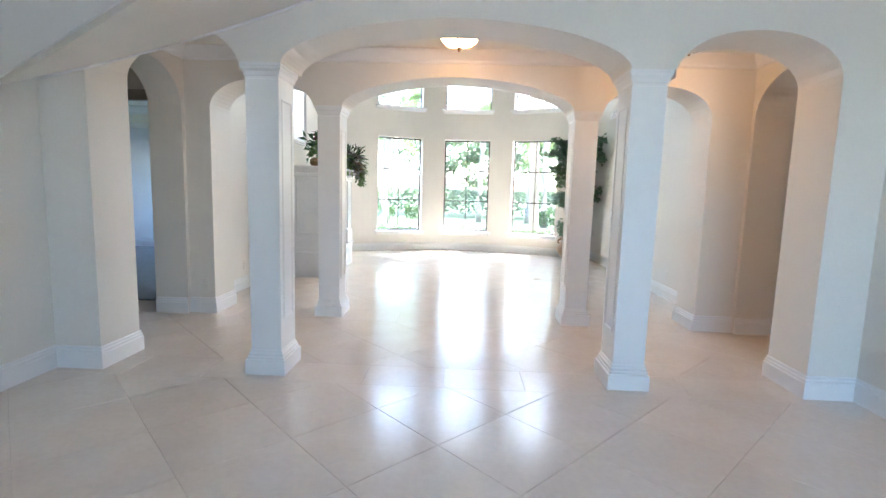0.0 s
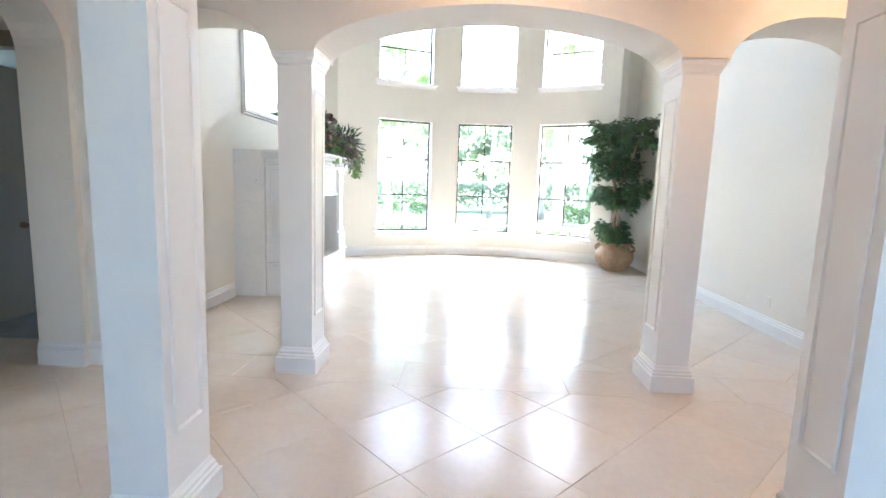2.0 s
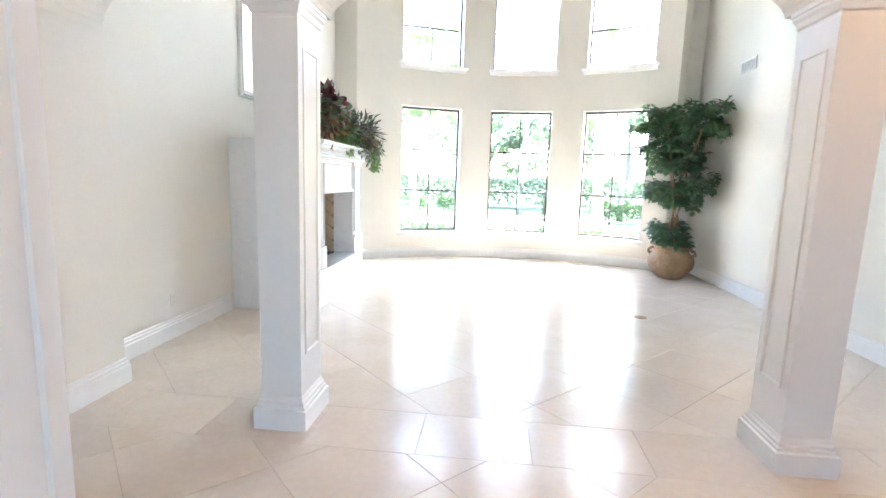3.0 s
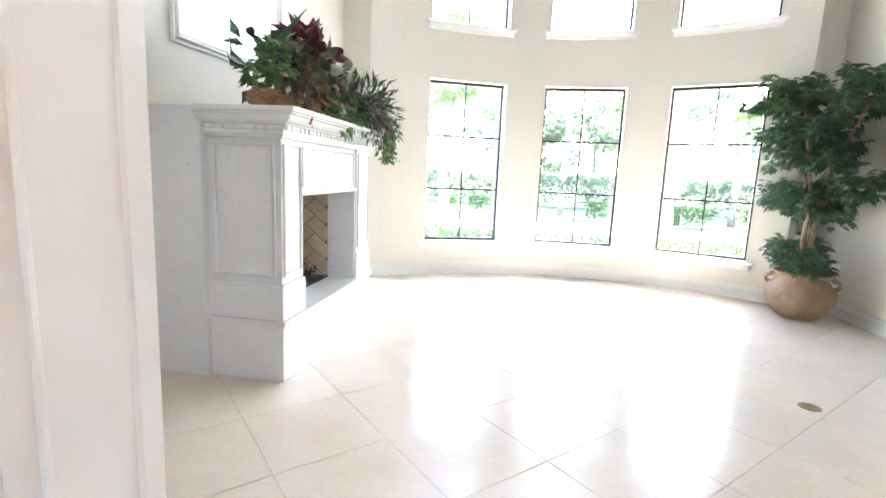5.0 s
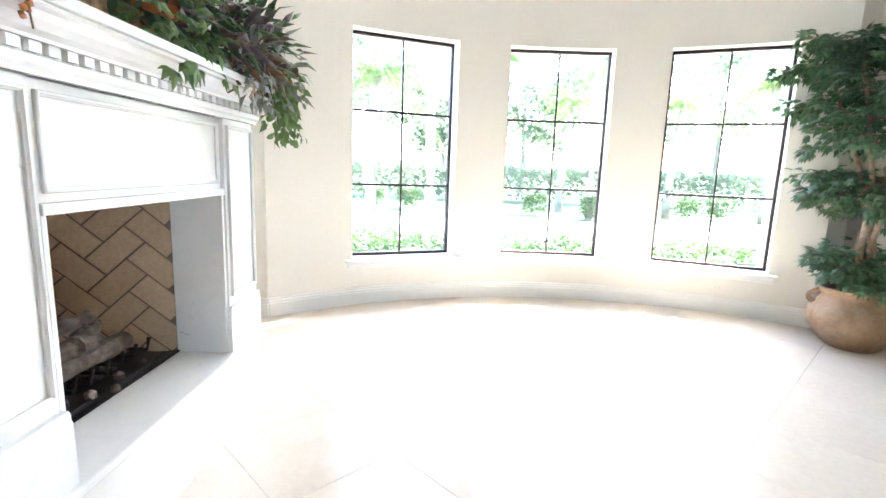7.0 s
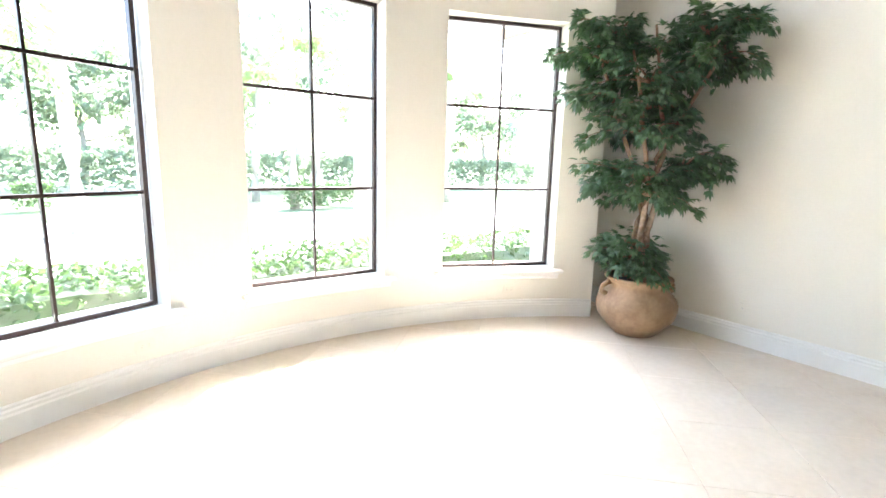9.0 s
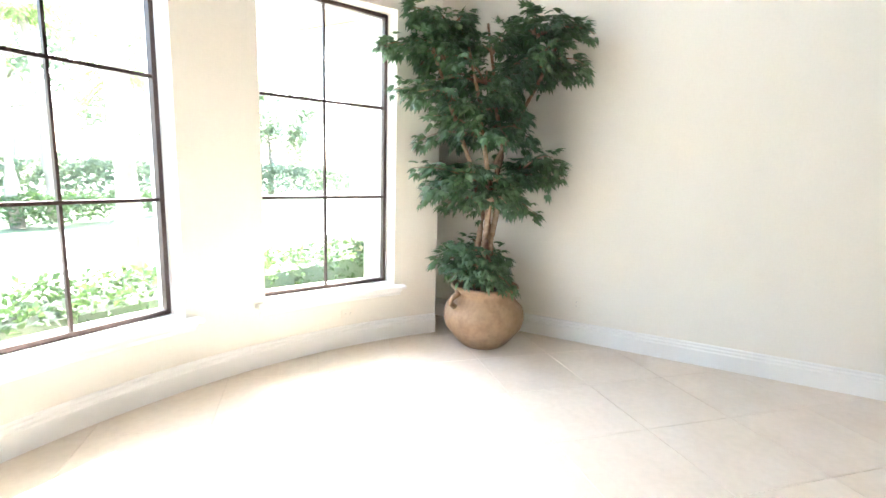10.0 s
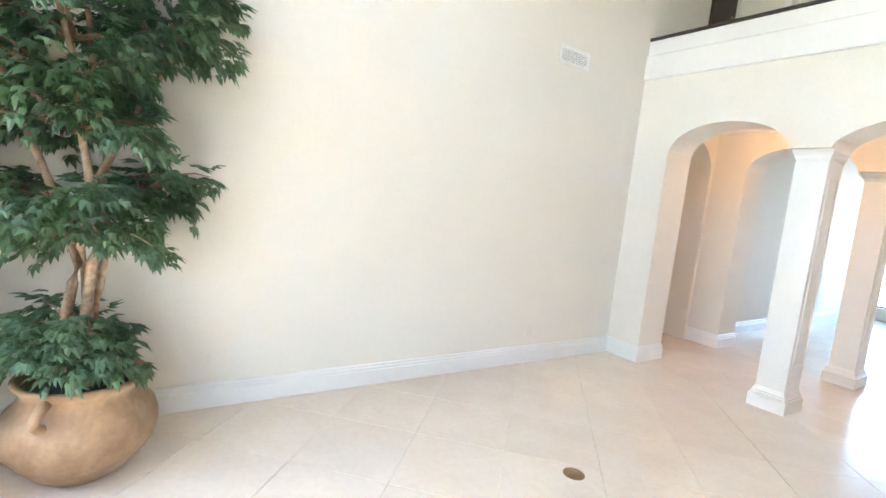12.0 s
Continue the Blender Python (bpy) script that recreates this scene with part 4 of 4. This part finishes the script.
    spray("plum_foliage", M_PLUM, (0.24, 0.55, 0.20), (0.10, 0.20, 0.08), 130, 0.12, 0.04, 0.3, 0.2, 0.7, "dusky plum leaves")
    spray("bronze_foliage", M_BROWN, (0.26, 0.60, 0.10), (0.09, 0.18, 0.07), 130, 0.10, 0.05, 0.35, 0.0, 0.6)
    spray("silver_foliage", M_SILVER, (0.36, 0.70, 0.06), (0.06, 0.14, 0.09), 170, 0.09, 0.03, 0.35, 0.0, 0.6)
    spray("trailing_foliage", M_FERN, (0.40, 0.84, -0.08), (0.035, 0.09, 0.10), 230, 0.05, 0.034, 0.4, -0.6, 0.3, "pale trailing leaves")
    for c, s, n in (((0.14, -0.05, 0.2), (0.05, 0.22, 0.07), 70), ((0.38, 0.86, 0.03), (0.035, 0.05, 0.035), 80), ((0.33, -0.66, -0.04), (0.006, 0.012, 0.022), 12)):
        bm = bmesh.new()
        for _ in range(n):
            p = Vector(c) + Vector((random.gauss(0, s[0]), random.gauss(0, s[1]), random.gauss(0, s[2])))
            bmesh.ops.create_icosphere(bm, subdivisions=1, radius=random.uniform(0.006, 0.011), matrix=Matrix.Translation(p))
        tagged(part("berries", bm, M_BERRY, ob, "ochre and russet berries"), kind="stuff")
    bm = bmesh.new()
    for _ in range(40):
        y = random.uniform(-0.6, 1.0)
        p = Vector((random.uniform(-0.05, 0.2), y, random.uniform(0.1, 0.3)))
        q = p + Vector((random.uniform(-0.1, 0.2), random.uniform(-0.2, 0.3), random.uniform(-0.05, 0.25)))
        tube([p, (p + q) / 2 + Vector((0, 0, 0.04)), q], [0.004, 0.003, 0.0015], 5, bm)
    tube([(0.2, -0.6, 0.06), (0.31, -0.65, 0.03), (0.335, -0.66, -0.1)], [0.004, 0.003, 0.002], 5, bm)
    tagged(part("stems", bm, M_BROWN, ob), kind="stuff")


arrangement()


# ---- potted tree ----
POT = (2.44, 10.35)


def clay_pot():
    ob = thing("clay_pot", "large weathered terracotta pot with two loop handles on the stone floor", "pot", at=(*POT, 0.0))
    prof = [(0.15, 0.0), (0.17, 0.004), (0.215, 0.04), (0.265, 0.10), (0.318, 0.17), (0.334, 0.235), (0.334, 0.28), (0.318, 0.335), (0.272, 0.385), (0.248, 0.42), (0.243, 0.445), (0.258, 0.47), (0.278, 0.488), (0.283, 0.50), (0.277, 0.512), (0.262, 0.514), (0.245, 0.50), (0.228, 0.46), (0.225, 0.44)]
    part("body", lathe(prof, 48), M_TERRA, ob, smooth=True)
    for a in (152, -28):
        c, s = math.cos(radians(a)), math.sin(radians(a))
        loop = [(0.262 + 0.075 * math.sin(math.pi * t / 8), 0.465 - 0.125 * t / 8) for t in range(9)]
        part("handle", tube([(r * c, r * s, z) for r, z in loop], [0.026, 0.024, 0.022, 0.021, 0.021, 0.022, 0.024, 0.026, 0.028], 10), M_TERRA, ob, smooth=True)
    bm = lathe([(0.05, 0.425), (0.226, 0.43), (0.226, 0.445), (0.12, 0.465), (0.02, 0.472)], 24)
    part("soil", bm, M_SOIL, ob, "dark mossy soil")


clay_pot()


def potted_tree():
    random.seed(21)
    ob = thing("indoor_tree", "tall artificial tree with dark green leaf tiers and bare twisted stems", "tree", at=(*POT, 0.45))
    across, away = Vector((0.42, -0.907, 0)), Vector((0.907, 0.42, 0))
    spot = lambda u, w, z: across * u + away * w + Vector((0, 0, z))  # noqa: E731
    stems = [[(-0.06, 0.0, 0), (-0.08, 0.02, 0.35), (-0.04, 0.0, 0.62), (-0.16, 0.02, 1.05), (-0.34, 0.0, 1.5), (-0.50, -0.05, 2.0)],
             [(0.05, -0.02, 0), (0.03, -0.03, 0.4), (0.07, -0.02, 0.7), (0.04, -0.02, 1.05), (0.26, -0.02, 1.5), (0.50, -0.05, 2.0)],
             [(0.0, 0.05, 0), (0.04, 0.03, 0.35), (-0.03, 0.0, 0.7), (0.10, 0.04, 1.1), (0.02, 0.03, 1.6), (-0.06, 0.0, 2.1)],
             [(-0.01, -0.06, 0), (-0.02, -0.05, 0.4), (0.02, -0.06, 0.75), (-0.06, -0.08, 1.2), (-0.12, -0.12, 1.6), (-0.2, -0.1, 1.9)]]
    bm = bmesh.new()
    for pts in stems:
        fine = []
        for a, b in zip(pts, pts[1:]):
            for k in range(3):
                p = Vector(a).lerp(Vector(b), k / 3)
                fine.append(spot(*p) + Vector((random.uniform(-1, 1), random.uniform(-1, 1), 0)) * 0.008)
        fine.append(spot(*pts[-1]))
        n = len(fine)
        tube(fine, [0.031 * (1 - 0.75 * i / n) * random.uniform(0.88, 1.12) for i in range(n)], 9, bm)
    # tiers of boughs: centre across and up, reach to either side, reach in depth, number, sag, leafiness
    tiers = [(-0.06, 0.24, 0.38, 0.30, 0.34, 9, 0.12, 0.8),
             (-0.05, 0.36, 0.34, 0.24, 0.30, 6, 0.10, 0.8),
             (-0.08, 0.82, 0.58, 0.46, 0.42, 11, 0.13, 0.85),
             (-0.04, 0.96, 0.58, 0.56, 0.42, 11, 0.10, 0.9),
             (0.32, 1.08, 0.16, 0.34, 0.28, 5, 0.08, 0.8),
             (-0.08, 1.34, 0.62, 0.44, 0.42, 10, 0.10, 0.9),
             (-0.16, 1.54, 0.68, 0.56, 0.42, 12, 0.10, 0.9),
             (-0.08, 1.76, 0.58, 0.46, 0.40, 8, 0.10, 0.8),
             (-0.50, 1.92, 0.46, 0.34, 0.36, 11, 0.10, 0.9),
             (0.38, 1.86, 0.34, 0.36, 0.36, 10, 0.12, 0.85),
             (-0.46, 2.14, 0.36, 0.28, 0.32, 8, 0.10, 0.9),
             (0.40, 2.10, 0.30, 0.34, 0.32, 8, 0.10, 0.9),
             (-0.02, 1.98, 0.20, 0.18, 0.24, 3, 0.06, 0.7)]
    lv = Leaves()
    limit = XR - POT[0] - 0.05

    def inside(p):
        p.x = min(p.x, limit - 0.03 * random.random())
        gap = math.hypot(POT[0] + p.x - BX, POT[1] + p.y - BY) - (BR - 0.10)
        if gap > 0 and POT[0] + p.x < 2.46:
            p.y -= gap * 1.1
        return p

    for u, z, left, right, deep, count, sag, full in tiers:
        turn = random.uniform(0, 6.28)
        for i in range(count):
            a = turn + 2 * math.pi * (i + random.uniform(-0.3, 0.3)) / count
            side = right if math.cos(a) > 0 else left
            r = random.uniform(0.72, 1.04)
            base = spot(u * 0.75, 0, z - 0.10)
            tip = inside(spot(u + side * r * math.cos(a), deep * r * math.sin(a), z + random.uniform(-0.11, 0.11) - sag * 0.6))
            crest = base.lerp(tip, 0.55) + Vector((0, 0, sag + random.uniform(0.0, 0.05)))
            way = [base * (1 - t) ** 2 + crest * 2 * t * (1 - t) + tip * t * t for t in (0.0, 0.25, 0.5, 0.75, 1.0)]
            tube(way, [0.010, 0.008, 0.0065, 0.0045, 0.002], 6, bm)
            for k in range(int(random.randint(34, 44) * full)):
                t = 1 - 0.72 * random.random() ** 1.25
                p = base * (1 - t) ** 2 + crest * 2 * t * (1 - t) + tip * t * t
                out = (tip - base).normalized()
                flat = Vector((-out.y, out.x, 0)).normalized()
                off = flat * random.gauss(0, 0.075 * (1.15 - 0.5 * t)) + Vector((0, 0, random.gauss(-0.015, 0.035)))
                p = inside(p + off)
                d = out * 0.55 + off * 7.0 + Vector((random.uniform(-0.35, 0.35), random.uniform(-0.35, 0.35), random.uniform(-0.65, 0.05)))
                lv.fan(p, d, random.uniform(0.065, 0.105), (random.uniform(-0.45, 0.45), random.uniform(-0.45, 0.45), 1))
    part("trunk", bm, M_BARK, ob, "pale brown twisted stems", smooth=True)
    lv.make("crown", M_FICUS, ob)


potted_tree()


# ---- small fixtures ----
def outlet(x, y, z, rz, label="ivory double outlet plate on the wall"):
    ob = thing("wall_outlet", label, "outlet", "wall outlets", at=(x, y, z), rz=rz)
    part("plate", box(-0.035, 0.035, -0.006, 0.0, -0.057, 0.057, 0.003), M_PLATE, ob)
    for s in (-1, 1):
        sock = part("socket", box(-0.017, 0.017, -0.0075, -0.0055, s * 0.02 - 0.014, s * 0.02 + 0.014), M_PLATE, ob)
        for dx in (-0.006, 0.006):
            part("slot", box(dx - 0.001, dx + 0.001, -0.0079, -0.0074, s * 0.02 - 0.004, s * 0.02 + 0.006), M_SLOT, sock)
    return ob


outlet(XR, 9.71, 0.33, -90)
outlet(XR, 6.75, 0.33, -90)
outlet(XL, 6.38, 0.33, 90)
outlet(-2.83, YB0, 0.33, 0)
for a in (-17.5, 24.5):
    p = bow(a, BR)
    ob = outlet(p[0], p[1], 0.27, -a, "ivory outlet plate laid sideways under a window")
    ob.matrix_world = pose(p[0], p[1], 0.27, 0, 0, -a) @ pose(0, 0, 0, 0, 90, 0)


def grille(y, label):
    ob = thing("air_grille", label, "vent", "wall air grilles", at=(XR, y, 3.03), rz=-90)
    part("backing", box(-0.178, 0.178, -0.004, 0.0, -0.058, 0.058), M_SLOT, ob)
    for a, b, c, d in ((-0.21, 0.21, 0.058, 0.084), (-0.21, 0.21, -0.084, -0.058), (-0.21, -0.178, -0.058, 0.058), (0.178, 0.21, -0.058, 0.058)):
        part("frame", box(a, b, -0.012, 0.0, c, d, 0.002), M_TRIM, ob)
    for i in range(8):
        z = -0.05 + 0.0143 * i
        part("slat", prism([(-0.011, z - 0.005), (-0.009, z - 0.006), (-0.004, z + 0.005), (-0.006, z + 0.006)], "x", -0.178, 0.178), M_TRIM, ob)


grille(6.63, "white metal air grille high on the wall near the balcony")
grille(9.71, "white metal air grille high on the wall above the potted tree")


def floor_box(x, y):
    ob = thing("floor_outlet", "round aged brass floor outlet cover set in the tiles", "floor outlet", at=(x, y, 0.0))
    part("cover", lathe([(0.066, 0.0), (0.066, 0.002), (0.060, 0.0045), (0.03, 0.005)], 32), M_BRASS, ob)
    part("lid", lathe([(0.028, 0.0051), (0.028, 0.0065), (0.024, 0.007)], 24), M_BRASS, ob)


floor_box(1.31, 7.90)


def bowl_light(x, y):
    ob = thing("ceiling_light", "lit alabaster glass bowl ceiling light with a bronze finial", "ceiling light", "arcade ceiling lights", at=(x, y, VC))
    part("canopy", lathe([(0.075, 0.0), (0.075, -0.012), (0.03, -0.03), (0.012, -0.04), (0.012, -0.13)], 28), M_BRASS, ob, smooth=True)
    part("bowl", lathe([(0.175, -0.055), (0.172, -0.07), (0.15, -0.105), (0.11, -0.132), (0.06, -0.148), (0.012, -0.153)], 40), M_BOWL, ob, "glowing amber glass bowl", smooth=True)
    part("rim", lathe([(0.168, -0.05), (0.182, -0.05), (0.184, -0.058), (0.180, -0.066), (0.17, -0.066)], 40), M_BRASS, ob, smooth=True)
    part("finial", lathe([(0.022, -0.152), (0.024, -0.160), (0.012, -0.168), (0.014, -0.178), (0.004, -0.190)], 18), M_BRASS, ob, smooth=True)
    for k in range(3):
        a = 2 * math.pi * k / 3 + 0.4
        pts = [(r * math.cos(a), r * math.sin(a), z) for r, z in ((0.178, -0.062), (0.153, -0.110), (0.112, -0.138), (0.062, -0.153), (0.018, -0.159))]
        part("strap", tube(pts, [0.005] * 5, 6), M_BRASS, ob)


bowl_light(-0.06, 4.41)
bowl_light(1.98, 4.41)

rail = thing("balcony_rail", "dark stained cap rail along the balcony parapet", "railing")
part("cap_rail", box(XL, XR, YB1 - 0.13, YB1 + 0.02, 3.471, 3.503, 0.008), M_RAIL, rail)
ld = thing("loft_door", "dark stained door standing at the end of the balcony", "door")
part("leaf", box(XR - 0.045, XR - 0.002, 3.95, 4.45, 3.22, 5.3, 0.004), M_RAIL, ld)
part("lever", tube([(XR - 0.05, 4.02, 4.1), (XR - 0.09, 4.02, 4.1), (XR - 0.09, 4.13, 4.1)], [0.01, 0.01, 0.009], 8), M_BRASS, ld)

lb = thing("loft_balustrade", "white painted balusters with a dark handrail behind the balcony", "balustrade")
part("handrail", box(0.6, 2.36, 3.9, 3.97, 4.36, 4.42, 0.012), M_RAIL, lb)
part("bottom_rail", box(0.6, 2.36, 3.905, 3.965, 3.27, 3.31, 0.006), M_TRIM, lb)
part("end_post", box(2.28, 2.36, 3.895, 3.975, 3.21, 4.36, 0.006), M_TRIM, lb)
for k in range(15):
    bal = part("baluster", lathe([(0.018, 0.0), (0.018, 0.16), (0.024, 0.20), (0.016, 0.24), (0.026, 0.5), (0.018, 0.78), (0.022, 0.82), (0.017, 0.86), (0.017, 1.05)], 12), M_TRIM, lb, smooth=True)
    bal.matrix_local = pose(0.7 + 0.108 * k, 3.935, 3.31)

# a low switch plate on the east wall
sp = thing("switch_plate", "ivory switch plate on the cream wall near the arch", "switch", at=(XR, 5.72, 1.06), rz=-90)
part("plate", box(-0.06, 0.06, -0.006, 0.0, -0.057, 0.057, 0.003), M_PLATE, sp)
for dx in (-0.024, 0.024):
    part("rocker", box(dx - 0.016, dx + 0.016, -0.009, -0.0055, -0.033, 0.033, 0.002), M_PLATE, sp)


# ---- bedroom doorway ----
def bedroom_door():
    ob = thing("bedroom_door", "taupe painted door standing open into the bedroom", "door", at=(-4.60, 5.50, 0.0), rz=-4)
    part("leaf", box(-0.02, 0.02, 0.0, 0.74, 0.012, 2.375, 0.003), M_DOOR, ob)
    for s in (-1, 1):
        k = part("rosette", lathe([(0.032, 0.0), (0.032, 0.006), (0.014, 0.01)], 20), M_BRASS, ob)
        k.matrix_local = pose(s * 0.021, 0.66, 0.9, 0, s * 90, 0)
        part("knob", tube([(s * 0.028, 0.66, 0.9), (s * 0.055, 0.66, 0.9), (s * 0.06, 0.655, 0.9), (s * 0.075, 0.655, 0.9)], [0.011, 0.011, 0.026, 0.02], 12), M_BRASS, ob, smooth=True)


bedroom_door()
trim = thing("door_casing", "painted casing round the bedroom doorway", "door casing", kind="structure")
part("head", box(-4.71, -3.40, 5.405, 5.43, 2.37, 2.49, 0.004), M_DOOR, trim)
part("jamb", box(-4.71, -4.62, 5.405, 5.43, 0, 2.37, 0.004), M_DOOR, trim)
part("jamb_lining", box(-4.62, -3.40, 5.43, 5.57, 2.385, 2.40), M_DOOR, trim)
dl = thing("downlight", "small round recessed ceiling downlight in the bedroom", "downlight", at=(-5.2, 8.2, 2.95))
part("ring", lathe([(0.05, 0.0), (0.075, 0.0), (0.075, -0.006), (0.05, -0.008)], 24), M_TRIM, dl)
part("lens", lathe([(0.049, -0.003), (0.049, -0.006), (0.02, -0.007)], 24), M_DOWN, dl)


# ---- stair over the foyer ----
def stair():
    ob = thing("curved_stair", "underside and white stringer of a curved stair rising over the foyer", "staircase")
    n = 14
    far, near = [], []
    for i in range(n + 1):
        t = i / n
        far.append(Vector((FXL + 0.004 + 3.3 * t, YA0 - 0.004, 2.16 + 0.66 * t + 0.42 * t * t)))
        near.append(Vector((FXL + 0.004 + 2.4 * t, 3.055 - 1.2 * t - 0.18 * t * t, 2.05 + 0.43 * t - 0.1 * t * t)))
    verts, faces = [], []
    for f, q in zip(far, near):
        verts += [f, q, q + Vector((0, 0, 0.62)), f + Vector((0, 0, 0.62))]
    for i in range(n):
        for k in range(4):
            faces.append((4 * i + k, 4 * i + (k + 1) % 4, 4 * i + 4 + (k + 1) % 4, 4 * i + 4 + k))
    faces += [(0, 3, 2, 1), (4 * n, 4 * n + 1, 4 * n + 2, 4 * n + 3)]
    raw("soffit", verts, faces, M_WALL, ob, "cream plaster soffit")
    verts, faces = [], []
    for q in near:
        o = Vector((0.012, -0.02, 0))
        verts += [q + o + Vector((0, 0, 0.03)), q + o + Vector((0, -0.02, 0.03)), q + o + Vector((0, -0.02, 0.66)), q + o + Vector((0, 0, 0.66))]
    for i in range(n):
        for k in range(4):
            faces.append((4 * i + k, 4 * i + (k + 1) % 4, 4 * i + 4 + (k + 1) % 4, 4 * i + 4 + k))
    raw("stringer", verts, faces, M_TRIM, ob, "white painted stringer")
    bead = [f + Vector((0, -0.012, -0.008)) for f in far]
    part("bead", tube(bead, [0.010] * len(bead), 6), M_TRIM, ob)


stair()

# ---- floor tiles ----
def clip(poly, nx, ny, d):
    """The part of a convex polygon where nx * x + ny * y <= d."""
    out = []
    for i, p in enumerate(poly):
        q = poly[(i + 1) % len(poly)]
        a, b = nx * p[0] + ny * p[1] - d, nx * q[0] + ny * q[1] - d
        if a <= 0:
            out.append(p)
        if (a < 0 < b) or (b < 0 < a):
            k = a / (a - b)
            out.append((p[0] + (q[0] - p[0]) * k, p[1] + (q[1] - p[1]) * k))
    return out


def tile_mesh(poly):
    """A slab with eased edges, its top at z = 0."""
    cx, cy = sum(p[0] for p in poly) / len(poly), sum(p[1] for p in poly) / len(poly)
    ring = lambda inset, z: [(p[0] + (cx - p[0]) * inset, p[1] + (cy - p[1]) * inset, z) for p in poly]  # noqa: E731
    n = len(poly)
    verts = ring(0.0, -0.008) + ring(0.0, -0.0015) + ring(0.006, 0.0)
    faces = [tuple(2 * n + i for i in range(n))]
    for k in (0, 1):
        faces += [(k * n + i, k * n + (i + 1) % n, (k + 1) * n + (i + 1) % n, (k + 1) * n + i) for i in range(n)]
    return verts, faces


def lay(poly, name="tile"):
    area = abs(sum(p[0] * q[1] - q[0] * p[1] for p, q in zip(poly, poly[1:] + poly[:1]))) / 2
    if len(poly) < 3 or area < 0.004:
        return
    verts, faces = tile_mesh(poly)
    raw(name, verts, faces, M_TILE, floor)


GAP = 0.0011
HD = 0.42


def diagonal_zone(x0, x1, y0, y1, ox, oy, extra=()):
    planes = [(-1, 0, -x0), (1, 0, x1), (0, -1, -y0), (0, 1, y1), *extra]
    for i in range(-30, 30):
        for j in range(-40, 40):
            if (i + j) % 2:
                continue
            cx, cy = ox + i * HD, oy + j * HD
            if not (x0 - HD < cx < x1 + HD and y0 - HD < cy < y1 + HD):
                continue
            h = HD - GAP
            poly = [(cx - h, cy), (cx, cy - h), (cx + h, cy), (cx, cy + h)]
            for nx, ny, d in planes:
                poly = clip(poly, nx, ny, d - GAP * 0.5)
                if len(poly) < 3:
                    break
            else:
                lay(poly)


def band_zone(x0, x1, y0, y1, ox, step=0.605):
    k = math.floor((x0 - ox) / step)
    while ox + k * step < x1:
        a, b = max(x0, ox + k * step) + GAP * 0.7, min(x1, ox + (k + 1) * step) - GAP * 0.7
        if b - a > 0.02:
            lay([(a, y0 + GAP * 0.5), (b, y0 + GAP * 0.5), (b, y1 - GAP * 0.5), (a, y1 - GAP * 0.5)])
        k += 1


BA0, BA1, BB0, BB1 = 3.25, 3.64, 4.95, 5.39
circle = []
for i in range(-9, 10):
    a = radians(i * 5)
    circle.append((math.sin(a), math.cos(a), 4.42 + BX * math.sin(a) + BY * math.cos(a)))
diagonal_zone(FXL, FXR, Y_SOUTH, BA0, -0.08, 2.87)
band_zone(FXL - 0.02, FXR + 0.05, BA0, BA1, -0.09)
diagonal_zone(-5.4, 5.0, BA1, BB0, -0.08, 3.90)
band_zone(-3.0, 2.95, BB0, BB1, -0.06)
diagonal_zone(XL, XR, BB1, 11.7, 0.0, 6.03, circle)
diagonal_zone(-5.4, -3.37, 2.4, BA1, -0.08, 3.90)
diagonal_zone(3.31, 5.0, 2.4, BA1, -0.08, 3.90)
